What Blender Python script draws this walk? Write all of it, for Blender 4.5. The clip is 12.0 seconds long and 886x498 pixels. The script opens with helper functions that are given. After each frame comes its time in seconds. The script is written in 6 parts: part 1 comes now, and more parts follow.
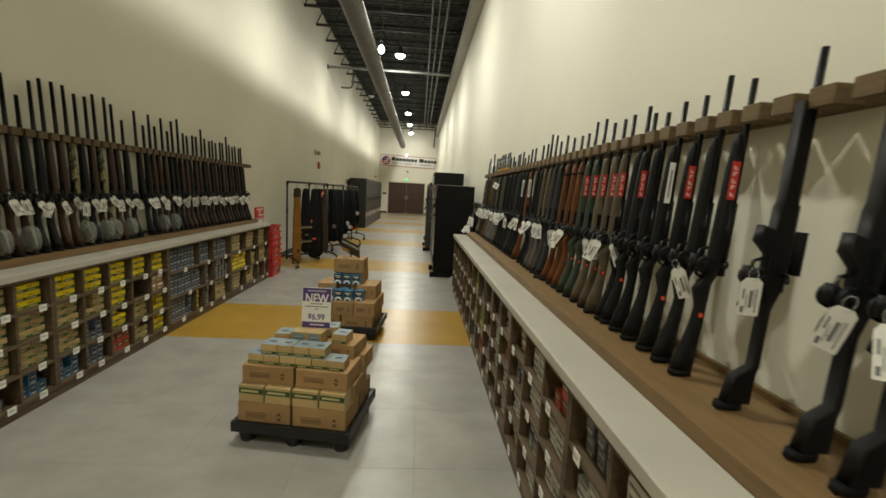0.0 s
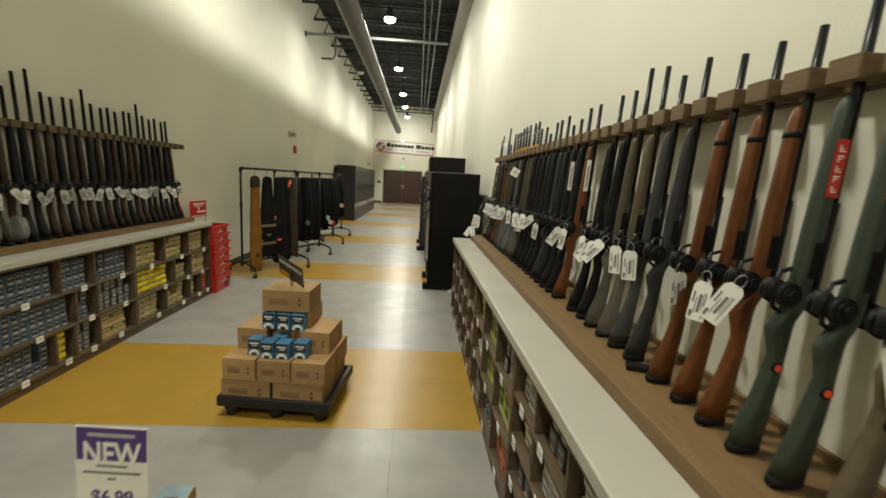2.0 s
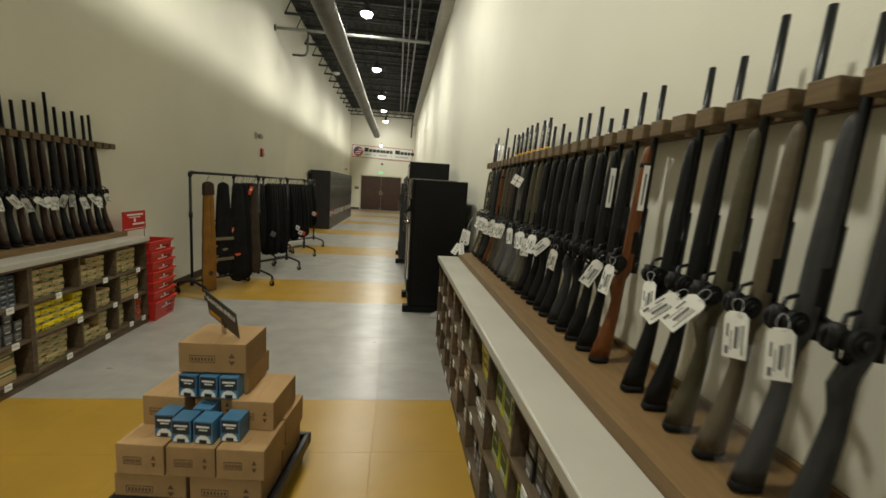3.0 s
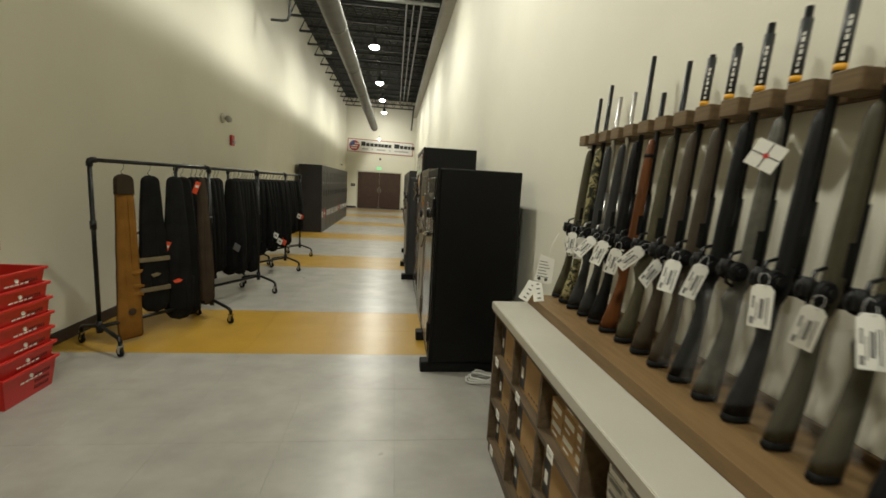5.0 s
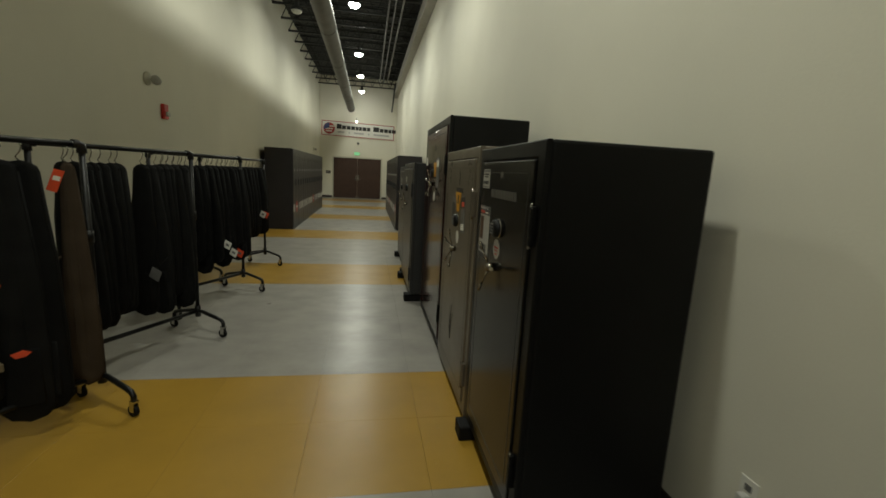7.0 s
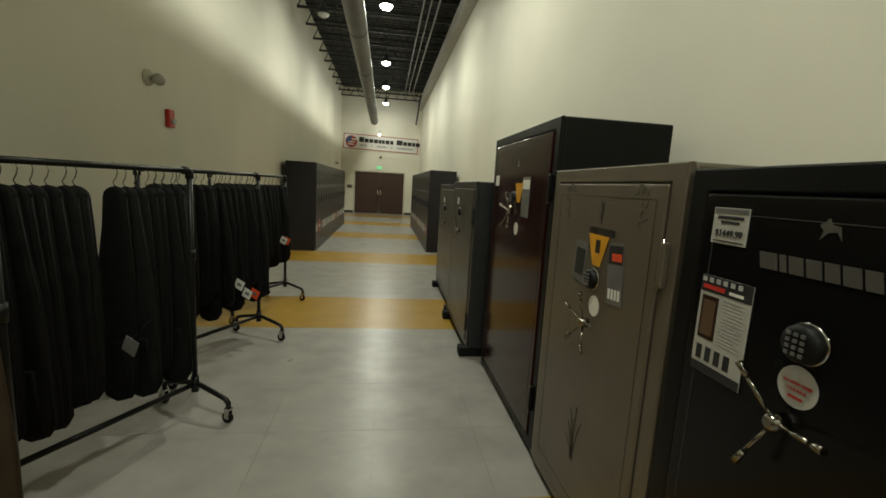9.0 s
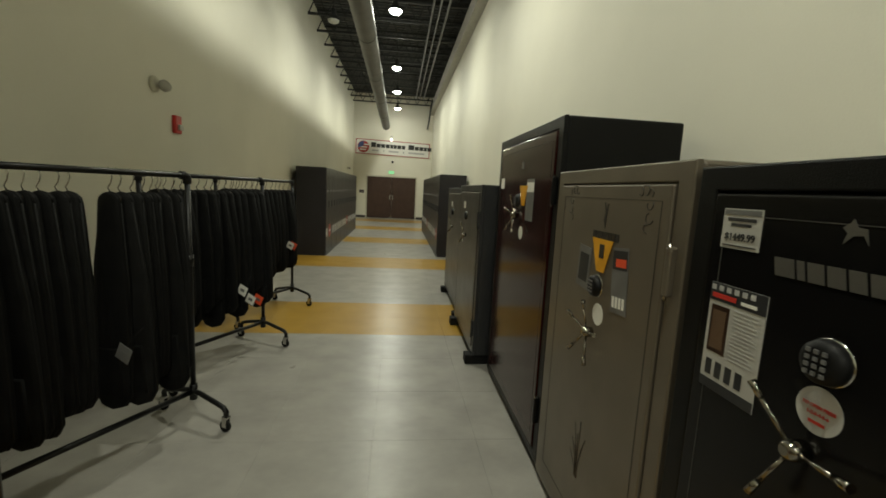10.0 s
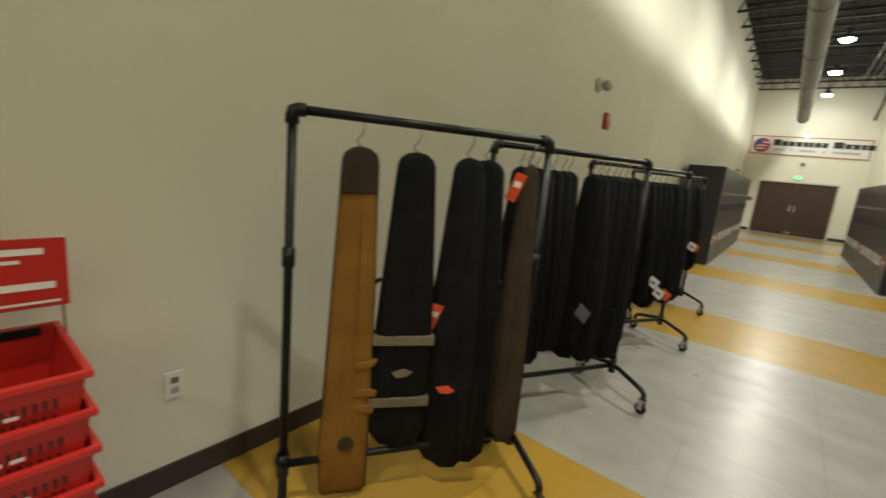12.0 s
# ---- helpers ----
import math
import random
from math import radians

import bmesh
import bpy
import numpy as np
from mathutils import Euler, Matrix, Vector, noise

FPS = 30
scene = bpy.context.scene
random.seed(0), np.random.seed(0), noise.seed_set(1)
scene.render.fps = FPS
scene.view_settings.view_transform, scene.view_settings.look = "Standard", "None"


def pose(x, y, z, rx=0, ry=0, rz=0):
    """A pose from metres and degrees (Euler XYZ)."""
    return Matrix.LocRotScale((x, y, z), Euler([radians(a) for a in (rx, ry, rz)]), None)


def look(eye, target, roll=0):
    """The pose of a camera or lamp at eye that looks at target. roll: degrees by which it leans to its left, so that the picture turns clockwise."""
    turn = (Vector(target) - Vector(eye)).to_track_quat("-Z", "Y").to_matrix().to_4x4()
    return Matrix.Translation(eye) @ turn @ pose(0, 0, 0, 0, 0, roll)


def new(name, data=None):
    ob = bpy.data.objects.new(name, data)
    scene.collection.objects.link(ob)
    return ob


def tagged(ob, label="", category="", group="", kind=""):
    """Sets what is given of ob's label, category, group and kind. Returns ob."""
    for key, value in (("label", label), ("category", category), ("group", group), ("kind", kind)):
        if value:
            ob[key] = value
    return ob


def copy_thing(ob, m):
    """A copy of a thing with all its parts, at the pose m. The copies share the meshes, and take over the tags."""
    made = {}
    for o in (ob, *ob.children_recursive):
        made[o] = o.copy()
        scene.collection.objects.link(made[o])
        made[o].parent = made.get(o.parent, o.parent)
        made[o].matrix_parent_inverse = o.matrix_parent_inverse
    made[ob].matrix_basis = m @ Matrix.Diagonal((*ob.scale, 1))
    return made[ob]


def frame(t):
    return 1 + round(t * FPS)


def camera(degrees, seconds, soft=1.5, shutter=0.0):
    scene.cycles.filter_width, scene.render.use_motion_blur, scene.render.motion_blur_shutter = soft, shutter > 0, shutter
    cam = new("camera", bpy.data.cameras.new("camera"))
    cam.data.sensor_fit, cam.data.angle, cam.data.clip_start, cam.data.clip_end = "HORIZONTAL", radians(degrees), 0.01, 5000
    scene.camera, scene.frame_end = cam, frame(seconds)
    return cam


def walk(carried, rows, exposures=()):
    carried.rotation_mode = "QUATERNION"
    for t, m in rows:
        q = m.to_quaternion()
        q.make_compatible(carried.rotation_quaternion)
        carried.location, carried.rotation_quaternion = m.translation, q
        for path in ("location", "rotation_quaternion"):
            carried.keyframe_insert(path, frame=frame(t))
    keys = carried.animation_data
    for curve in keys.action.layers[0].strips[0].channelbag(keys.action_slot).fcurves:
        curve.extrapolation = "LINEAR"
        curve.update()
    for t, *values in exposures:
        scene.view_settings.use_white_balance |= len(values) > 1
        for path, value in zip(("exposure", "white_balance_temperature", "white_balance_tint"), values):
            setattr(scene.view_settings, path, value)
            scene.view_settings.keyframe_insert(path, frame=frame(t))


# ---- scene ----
cam = camera(92.0, 12.0, soft=1.6, shutter=0.3)
PATH = [
    (0, (1.890, 0.292, 1.516), (2.012, 2.271, 1.259), 3.1),
    (0.5, (1.908, 0.718, 1.518), (2.022, 2.697, 1.247), 2.7),
    (1, (1.979, 1.172, 1.527), (2.052, 3.149, 1.231), 2.6),
    (1.5, (1.984, 1.596, 1.519), (2.054, 3.571, 1.212), 3.2),
    (2, (2.016, 1.974, 1.535), (2.145, 3.945, 1.225), 3.1),
    (2.5, (2.046, 2.363, 1.546), (2.205, 4.334, 1.244), 3.1),
    (3, (2.013, 2.711, 1.560), (2.238, 4.679, 1.283), 3.5),
    (5, (1.874, 4.614, 1.522), (2.111, 6.579, 1.232), 3.2),
    (5.5, (1.848, 5.081, 1.518), (2.131, 7.034, 1.193), 2.7),
    (6, (1.789, 5.577, 1.509), (2.106, 7.520, 1.158), 2.9),
    (6.5, (1.678, 6.002, 1.503), (2.027, 7.940, 1.154), 3.1),
    (7, (1.593, 6.477, 1.518), (1.943, 8.416, 1.174), 3.1),
    (9, (1.302, 7.632, 1.567), (1.579, 9.591, 1.279), 3.3),
    (9.5, (1.333, 7.665, 1.570), (1.602, 9.627, 1.287), 3.0),
    (10, (1.388, 7.704, 1.563), (1.602, 9.674, 1.292), 2.9),
    (10.5, (1.388, 7.720, 1.566), (1.306, 9.693, 1.249), 3.8),
    (11, (1.309, 7.625, 1.533), (0.853, 9.539, 1.172), 5.1),
    (11.5, (1.133, 7.589, 1.426), (0.284, 9.365, 1.076), 3.8),
    (12, (0.839, 7.504, 1.434), (-0.367, 9.053, 1.053), 5.6),
]
EXPOSURES = [(0.0, -0.22, 6500, 9), (1.0, -0.1, 6500, 8.5), (1.5, -0.1, 6500, 8.5), (2.0, 0.02, 6500, 8.5), (2.5, 0.04, 6500, 7.5), (3.0, -0.3, 6500, 8.5), (5.0, -0.14, 6500, 8.5), (5.5, 0.14, 6500, 7.5), (6.0, 0.22, 6450, 7.5),
             (6.4, -0.24, 6500, 6.5), (7.0, -1.0, 6400, 4), (9.0, -0.62, 6500, 3), (10.0, -0.58, 6500, 3), (10.5, -0.54, 6500, 3), (11.0, -0.55, 6500, 4), (11.5, -0.52, 6500, 5), (12.0, 0.1, 6500, 7)]
walk(cam, [(t, look(eye, target, roll)) for t, eye, target, roll in PATH], EXPOSURES)

# ---- plan ----
XL, XR, Y0, Y1, DECK = -0.95, 3.0, -3.0, 30.03, 6.15
COUNTER = 0.90
BAND0, PERIOD, BAND = 0.578, 3.861, 1.254
LAMP_X, LAMP_Z = 1.18, 5.25
LAMP_Y = [-0.99, 3.63, 8.209, 12.829, 17.366, 21.697, 25.08, 28.545]

# ---- world and lamps ----
world = bpy.data.worlds.new("world")
scene.world = world
world.use_nodes = True
world.node_tree.nodes["Background"].inputs[0].default_value = (0.02, 0.02, 0.02, 1)
world.node_tree.nodes["Background"].inputs[1].default_value = 0.2
LAMP_WATTS = 92.0


# ---- materials ----
def node_mat(name):
    m = bpy.data.materials.new(name)
    m.use_nodes = True
    nt = m.node_tree
    return m, nt, nt.nodes["Principled BSDF"]


def mat(name, colour, rough=0.6, metal=0.0, vary=0.12, scale=8.0, bump=0.05, grain=120.0, stretch=(1, 1, 1), rand=0.0, coat=0.0, second=None, spec=0.5, place=False):
    """Painted, moulded or woven surface: colour with soft blotches, fine grain, bump and uneven gloss."""
    m, nt, b = node_mat(name)
    n, l = nt.nodes, nt.links
    tc = n.new("ShaderNodeTexCoord")
    mp = n.new("ShaderNodeMapping")
    mp.inputs["Scale"].default_value = stretch
    l.new(n.new("ShaderNodeNewGeometry").outputs["Position"] if place else tc.outputs["Object"], mp.inputs["Vector"])
    a = n.new("ShaderNodeTexNoise")
    a.inputs["Scale"].default_value, a.inputs["Detail"].default_value = scale, 5
    g = n.new("ShaderNodeTexNoise")
    g.inputs["Scale"].default_value, g.inputs["Detail"].default_value = grain, 3
    l.new(mp.outputs[0], a.inputs["Vector"])
    l.new(mp.outputs[0], g.inputs["Vector"])
    mix = n.new("ShaderNodeMix")
    mix.data_type = "RGBA"
    c2 = second or tuple(c * (1 - 2.2 * vary) for c in colour)
    mix.inputs[6].default_value = (*[min(1, c * (1 + vary)) for c in colour], 1)
    mix.inputs[7].default_value = (*c2, 1)
    add = n.new("ShaderNodeMath")
    add.operation = "MULTIPLY_ADD"
    add.inputs[1].default_value = 0.35
    l.new(g.outputs["Fac"], add.inputs[0])
    sub = n.new("ShaderNodeMapRange")
    sub.inputs[1].default_value, sub.inputs[2].default_value = 0.3, 0.7
    sub.inputs[4].default_value = 0.7
    l.new(a.outputs["Fac"], sub.inputs[0])
    l.new(sub.outputs[0], add.inputs[2])
    l.new(add.outputs[0], mix.inputs[0])
    out = mix.outputs[2]
    if rand:
        oi = n.new("ShaderNodeObjectInfo")
        hs = n.new("ShaderNodeHueSaturation")
        mr = n.new("ShaderNodeMapRange")
        mr.inputs[3].default_value, mr.inputs[4].default_value = 1 - rand, 1 + rand
        l.new(oi.outputs["Random"], mr.inputs[0])
        l.new(mr.outputs[0], hs.inputs["Value"])
        l.new(out, hs.inputs["Color"])
        out = hs.outputs["Color"]
    l.new(out, b.inputs["Base Color"])
    rr = n.new("ShaderNodeMapRange")
    rr.inputs[3].default_value, rr.inputs[4].default_value = max(0.05, rough - 0.08), min(1, rough + 0.08)
    l.new(a.outputs["Fac"], rr.inputs[0])
    l.new(rr.outputs[0], b.inputs["Roughness"])
    b.inputs["Metallic"].default_value = metal
    b.inputs["Coat Weight"].default_value = coat
    b.inputs["Specular IOR Level"].default_value = spec
    if bump:
        bp = n.new("ShaderNodeBump")
        bp.inputs["Strength"].default_value, bp.inputs["Distance"].default_value = bump, 0.01
        l.new(g.outputs["Fac"], bp.inputs["Height"])
        l.new(bp.outputs[0], b.inputs["Normal"])
    return m


def blotched(name, stops, scale):
    """A printed pattern of hard-edged blotches."""
    m, nt, b = node_mat(name)
    n, l = nt.nodes, nt.links
    tc, a, ramp = n.new("ShaderNodeTexCoord"), n.new("ShaderNodeTexNoise"), n.new("ShaderNodeValToRGB")
    a.inputs["Scale"].default_value, a.inputs["Detail"].default_value, a.inputs["Distortion"].default_value = scale, 3, 0.6
    ramp.color_ramp.interpolation = "CONSTANT"
    while len(ramp.color_ramp.elements) < len(stops):
        ramp.color_ramp.elements.new(0.5)
    for e, (at, c) in zip(ramp.color_ramp.elements, stops):
        e.position, e.color = at, (*c, 1)
    l.new(tc.outputs["Object"], a.inputs["Vector"])
    l.new(a.outputs["Fac"], ramp.inputs["Fac"])
    l.new(ramp.outputs["Color"], b.inputs["Base Color"])
    b.inputs["Roughness"].default_value, b.inputs["Specular IOR Level"].default_value = 0.55, 0.3
    return m


def glow(name, colour, strength):
    m, nt, b = node_mat(name)
    b.inputs["Base Color"].default_value = (*colour, 1)
    b.inputs["Emission Color"].default_value = (*colour, 1)
    b.inputs["Emission Strength"].default_value = strength
    return m


WALL = mat("wall paint", (0.78, 0.758, 0.65), 0.62, vary=0.035, scale=0.8, bump=0.06, grain=90)
FLOORG = mat("grey vinyl tile", (0.318, 0.304, 0.277), 0.31, vary=0.11, scale=3.2, bump=0.0, grain=14, stretch=(0.95, 1.2, 1), rand=0.02, spec=0.42, place=True)
FLOORY = mat("ochre vinyl tile", (0.375, 0.222, 0.032), 0.31, vary=0.055, scale=2.4, bump=0.0, grain=14, stretch=(0.95, 1.2, 1), rand=0.015, spec=0.42, place=True)
JOINT = mat("tile joint", (0.27, 0.262, 0.245), 0.8)
BASEB = mat("dark rubber base", (0.045, 0.032, 0.028), 0.5)
DECKM = mat("ceiling deck", (0.068, 0.072, 0.07), 0.8, vary=0.2)
STEEL = mat("dark primer steel", (0.03, 0.032, 0.032), 0.6, vary=0.2)
GALV = mat("galvanised duct", (0.135, 0.132, 0.125), 0.55, metal=0.2, vary=0.08, scale=3)
PIPEG = mat("grey conduit", (0.30, 0.31, 0.30), 0.5, metal=0.3)
BEAM = mat("pale beam", (0.42, 0.41, 0.37), 0.6, vary=0.05)
LAMINATE = mat("off-white laminate", (0.44, 0.42, 0.365), 0.38, vary=0.04, scale=3, bump=0.01)
LWOOD = mat("brown laminate shelf", (0.115, 0.080, 0.048), 0.5, vary=0.22, scale=5, stretch=(9, 1, 9), bump=0.03, spec=0.3)
LWOODH = mat("brown laminate ledge", (0.195, 0.12, 0.052), 0.5, vary=0.1, scale=5, stretch=(9, 1, 9), bump=0.03, spec=0.35)
RAILW = mat("rail wood", (0.155, 0.103, 0.052), 0.5, vary=0.2, scale=6, stretch=(9, 1, 9), spec=0.3)
BLACKP = mat("black polymer", (0.009, 0.009, 0.0095), 0.5, vary=0.15, scale=20, bump=0.06, rand=0.25, spec=0.2)
BLUED = mat("blued steel", (0.012, 0.0125, 0.014), 0.32, metal=0.6, vary=0.1, scale=20)
STAIN = mat("stainless barrel", (0.42, 0.41, 0.39), 0.3, metal=0.9, vary=0.06)
GREYP = mat("grey polymer", (0.034, 0.034, 0.034), 0.55, vary=0.15, scale=20, bump=0.06, rand=0.25, spec=0.25)
OLIVE = mat("olive polymer", (0.062, 0.054, 0.030), 0.55, vary=0.15, scale=20, bump=0.06, rand=0.15, spec=0.3)
TANP = mat("tan polymer", (0.105, 0.080, 0.048), 0.55, vary=0.15, scale=20, bump=0.06, rand=0.15, spec=0.3)
MOTTLE = mat("mottled grey print", (0.10, 0.095, 0.075), 0.5, vary=0.2, scale=22, second=(0.03, 0.03, 0.026))
BROWNP = mat("brown polymer", (0.05, 0.037, 0.024), 0.55, vary=0.15, scale=20, bump=0.06, rand=0.15, spec=0.3)
GREENP = mat("green polymer", (0.028, 0.043, 0.026), 0.5, vary=0.15, scale=20, bump=0.06)
CAMO = blotched("camouflage print", ((0.0, (0.010, 0.011, 0.007)), (0.44, (0.075, 0.07, 0.03)), (0.52, (0.30, 0.26, 0.13)), (0.62, (0.02, 0.022, 0.012)), (0.7, (0.16, 0.14, 0.07))), 24.0)
WALNUT = mat("walnut stock", (0.14, 0.046, 0.011), 0.4, vary=0.22, scale=14, stretch=(3, 3, 0.5), rand=0.2, spec=0.3)
DWALNUT = mat("dark walnut stock", (0.036, 0.016, 0.008), 0.35, vary=0.22, scale=14, stretch=(3, 3, 0.5), rand=0.3, spec=0.25)
RUBBER = mat("black rubber", (0.006, 0.006, 0.006), 0.7, spec=0.2)
PAPER = mat("white card tag", (0.78, 0.77, 0.72), 0.7, vary=0.03)
PRINT = mat("black print", (0.02, 0.02, 0.02), 0.6)
REDTAG = mat("red label", (0.52, 0.03, 0.02), 0.45, vary=0.05)
WRAP = mat("clear plastic wrap", (0.5, 0.5, 0.49), 0.22, vary=0.2, scale=25, bump=0.6, grain=35)
BAG = mat("cloudy plastic bag", (0.42, 0.45, 0.41), 0.3, vary=0.25, scale=25, bump=0.5, grain=30)
BAG.node_tree.nodes["Principled BSDF"].inputs["Alpha"].default_value = 0.4
WRAP.node_tree.nodes["Principled BSDF"].inputs["Alpha"].default_value = 0.07
CARD = mat("corrugated cardboard", (0.375, 0.235, 0.108), 0.75, vary=0.1, scale=5, bump=0.04, grain=60, rand=0.12, spec=0.2)
CARDD = mat("brown box print", (0.10, 0.055, 0.026), 0.7)
TAPE = mat("packing tape", (0.34, 0.205, 0.10), 0.35)
TANBOX = mat("tan carton", (0.47, 0.34, 0.155), 0.5, vary=0.06, rand=0.12)
GREENBAND = mat("green carton band", (0.03, 0.085, 0.025), 0.45, rand=0.1)
YELLOWBOX = mat("yellow carton", (0.82, 0.62, 0.006), 0.45, vary=0.05, rand=0.1)
PALETAN = mat("pale tan print", (0.58, 0.50, 0.25), 0.5)
BLUEBOX = mat("blue carton", (0.065, 0.19, 0.34), 0.42, vary=0.1, rand=0.2)
SLATE = mat("slate carton", (0.105, 0.145, 0.20), 0.45, vary=0.1, rand=0.25)
DARKBOX = mat("charcoal carton", (0.022, 0.023, 0.026), 0.4, rand=0.3)
REDBOX = mat("red carton", (0.45, 0.07, 0.03), 0.45, rand=0.2)
WHITEBOX = mat("white packet", (0.62, 0.61, 0.57), 0.4, vary=0.08, rand=0.15)
LIMEBOX = mat("lime packet", (0.52, 0.55, 0.03), 0.35, vary=0.15, rand=0.1)
PALLETM = mat("black plastic pallet", (0.009, 0.009, 0.010), 0.45, vary=0.2, scale=15, bump=0.05)
REDPL = mat("red basket plastic", (0.52, 0.022, 0.016), 0.35, vary=0.06, scale=6)
REDDARK = mat("shaded red plastic", (0.11, 0.008, 0.007), 0.5)
PIPEB = mat("black iron pipe", (0.008, 0.008, 0.0085), 0.38, metal=0.4, vary=0.2, scale=14)
CHROME = mat("chrome", (0.52, 0.51, 0.48), 0.15, metal=1.0, vary=0.03)
HANDLE = mat("smoked chrome", (0.27, 0.25, 0.21), 0.16, metal=1.0, vary=0.05)
NYLON = mat("black nylon case", (0.0048, 0.005, 0.0052), 0.75, vary=0.25, scale=10, bump=0.35, grain=260, rand=0.4, spec=0.16)
CANVAS = mat("waxed tan canvas", (0.215, 0.10, 0.018), 0.8, vary=0.12, scale=6, bump=0.3, grain=220, spec=0.15)
BROWNC = mat("dark brown canvas", (0.046, 0.033, 0.022), 0.8, vary=0.15, scale=6, bump=0.3, grain=220, spec=0.12)
KHAKI = mat("khaki webbing", (0.15, 0.118, 0.068), 0.8)
SAFEBLK = mat("textured black safe", (0.0042, 0.0044, 0.0045), 0.42, vary=0.15, scale=6, bump=0.12, grain=260, spec=0.18)
SAFEGLOSS = mat("dark gloss safe door", (0.0055, 0.0052, 0.0052), 0.22, vary=0.1, scale=3, bump=0.02, spec=0.24)
SAFETAN = mat("taupe metallic safe", (0.15, 0.127, 0.096), 0.36, metal=0.3, vary=0.08, scale=4, bump=0.05, grain=200)
SAFEMAR = mat("dark maroon gloss safe", (0.022, 0.004, 0.004), 0.14, vary=0.1, scale=3, bump=0.01, spec=0.28)
SAFEGRY = mat("charcoal safe", (0.026, 0.027, 0.029), 0.36, vary=0.1, scale=5, bump=0.06, grain=220)
SAFEFRONT = mat("graphite safe door", (0.075, 0.07, 0.062), 0.34, metal=0.25, vary=0.08, scale=4, bump=0.05, grain=200)
GOLDPRINT = mat("grey decal", (0.085, 0.08, 0.072), 0.4)
FAINT = mat("faint silver pinstripe", (0.055, 0.054, 0.05), 0.4)
DARKDEC = mat("dark etched decal", (0.022, 0.019, 0.016), 0.4)
YELLOWDEC = mat("amber card", (0.75, 0.36, 0.01), 0.45)
GREYDEC = mat("grey card", (0.15, 0.15, 0.15), 0.35)
LOCKERM = mat("charcoal locker", (0.022, 0.020, 0.024), 0.35, vary=0.1, scale=3, spec=0.35)
DOORM = mat("brown door", (0.052, 0.023, 0.013), 0.6, vary=0.1, scale=4)
FRAMEW = mat("cream door frame", (0.60, 0.58, 0.48), 0.5, vary=0.03)
PURPLE = mat("purple print", (0.085, 0.04, 0.20), 0.5, vary=0.05)
SIGNW = mat("sign white", (0.74, 0.73, 0.69), 0.4, vary=0.02)
SIGNRED = mat("sign red", (0.42, 0.05, 0.045), 0.4)
SIGNBLUE = mat("sign blue", (0.05, 0.07, 0.20), 0.4)
GREYPRINT = mat("pale grey print", (0.45, 0.45, 0.45), 0.5)
EXITG = glow("green exit sign", (0.25, 0.75, 0.35), 0.9)
LAMPE = glow("lamp lens", (1.0, 0.98, 0.89), 165.0)
BULB = glow("bulb", (1.0, 0.96, 0.85), 9.0)
PALEBLUE = mat("blue printed lid", (0.09, 0.16, 0.24), 0.4, vary=0.25, scale=38, second=(0.24, 0.30, 0.30))
# White card like PAPER, the safe front's shade put into its colour.
SHADECARD = mat("coated poster card", (0.46, 0.455, 0.43), 0.35, vary=0.03)
OFFDISC = mat("unlit lens", (0.55, 0.55, 0.50), 0.3)
ORANGET = mat("orange tag", (0.78, 0.085, 0.025), 0.45)
CABLE = mat("white cable", (0.6, 0.6, 0.57), 0.45)


# ---- mesh helpers ----
def box(bm, x0, x1, y0, y1, z0, z1, mi=0, m=None, bevel=0.0):
    vs = [bm.verts.new(p) for p in ((x0, y0, z0), (x1, y0, z0), (x1, y1, z0), (x0, y1, z0), (x0, y0, z1), (x1, y0, z1), (x1, y1, z1), (x0, y1, z1))]
    fs = []
    for q in ((3, 2, 1, 0), (4, 5, 6, 7), (0, 1, 5, 4), (1, 2, 6, 5), (2, 3, 7, 6), (3, 0, 4, 7)):
        f = bm.faces.new([vs[i] for i in q])
        f.material_index = mi
        fs.append(f)
    if bevel:
        r = bmesh.ops.bevel(bm, geom=list({e for f in fs for e in f.edges}), offset=bevel, segments=2, affect="EDGES", profile=0.5)
        for f in r["faces"]:
            f.material_index = mi
        vs = list({v for f in r["faces"] for v in f.verts} | {v for v in vs if v.is_valid})
    if m is not None:
        bmesh.ops.transform(bm, matrix=m, verts=[v for v in vs if v.is_valid])
    return bm


def rod(bm, a, b, r, seg=10, r2=None, mi=0, caps=True):
    a, b = Vector(a), Vector(b)
    d = b - a
    q = d.to_track_quat("Z", "Y")
    r2 = r if r2 is None else r2
    lo, hi = [], []
    for i in range(seg):
        c = Vector((math.cos(2 * math.pi * i / seg), math.sin(2 * math.pi * i / seg), 0))
        lo.append(bm.verts.new(a + q @ (c * r)))
        hi.append(bm.verts.new(b + q @ (c * r2)))
    for i in range(seg):
        f = bm.faces.new((lo[i], lo[(i + 1) % seg], hi[(i + 1) % seg], hi[i]))
        f.smooth, f.material_index = True, mi
    if caps:
        bm.faces.new(lo[::-1]).material_index = mi
        bm.faces.new(hi).material_index = mi
    return bm


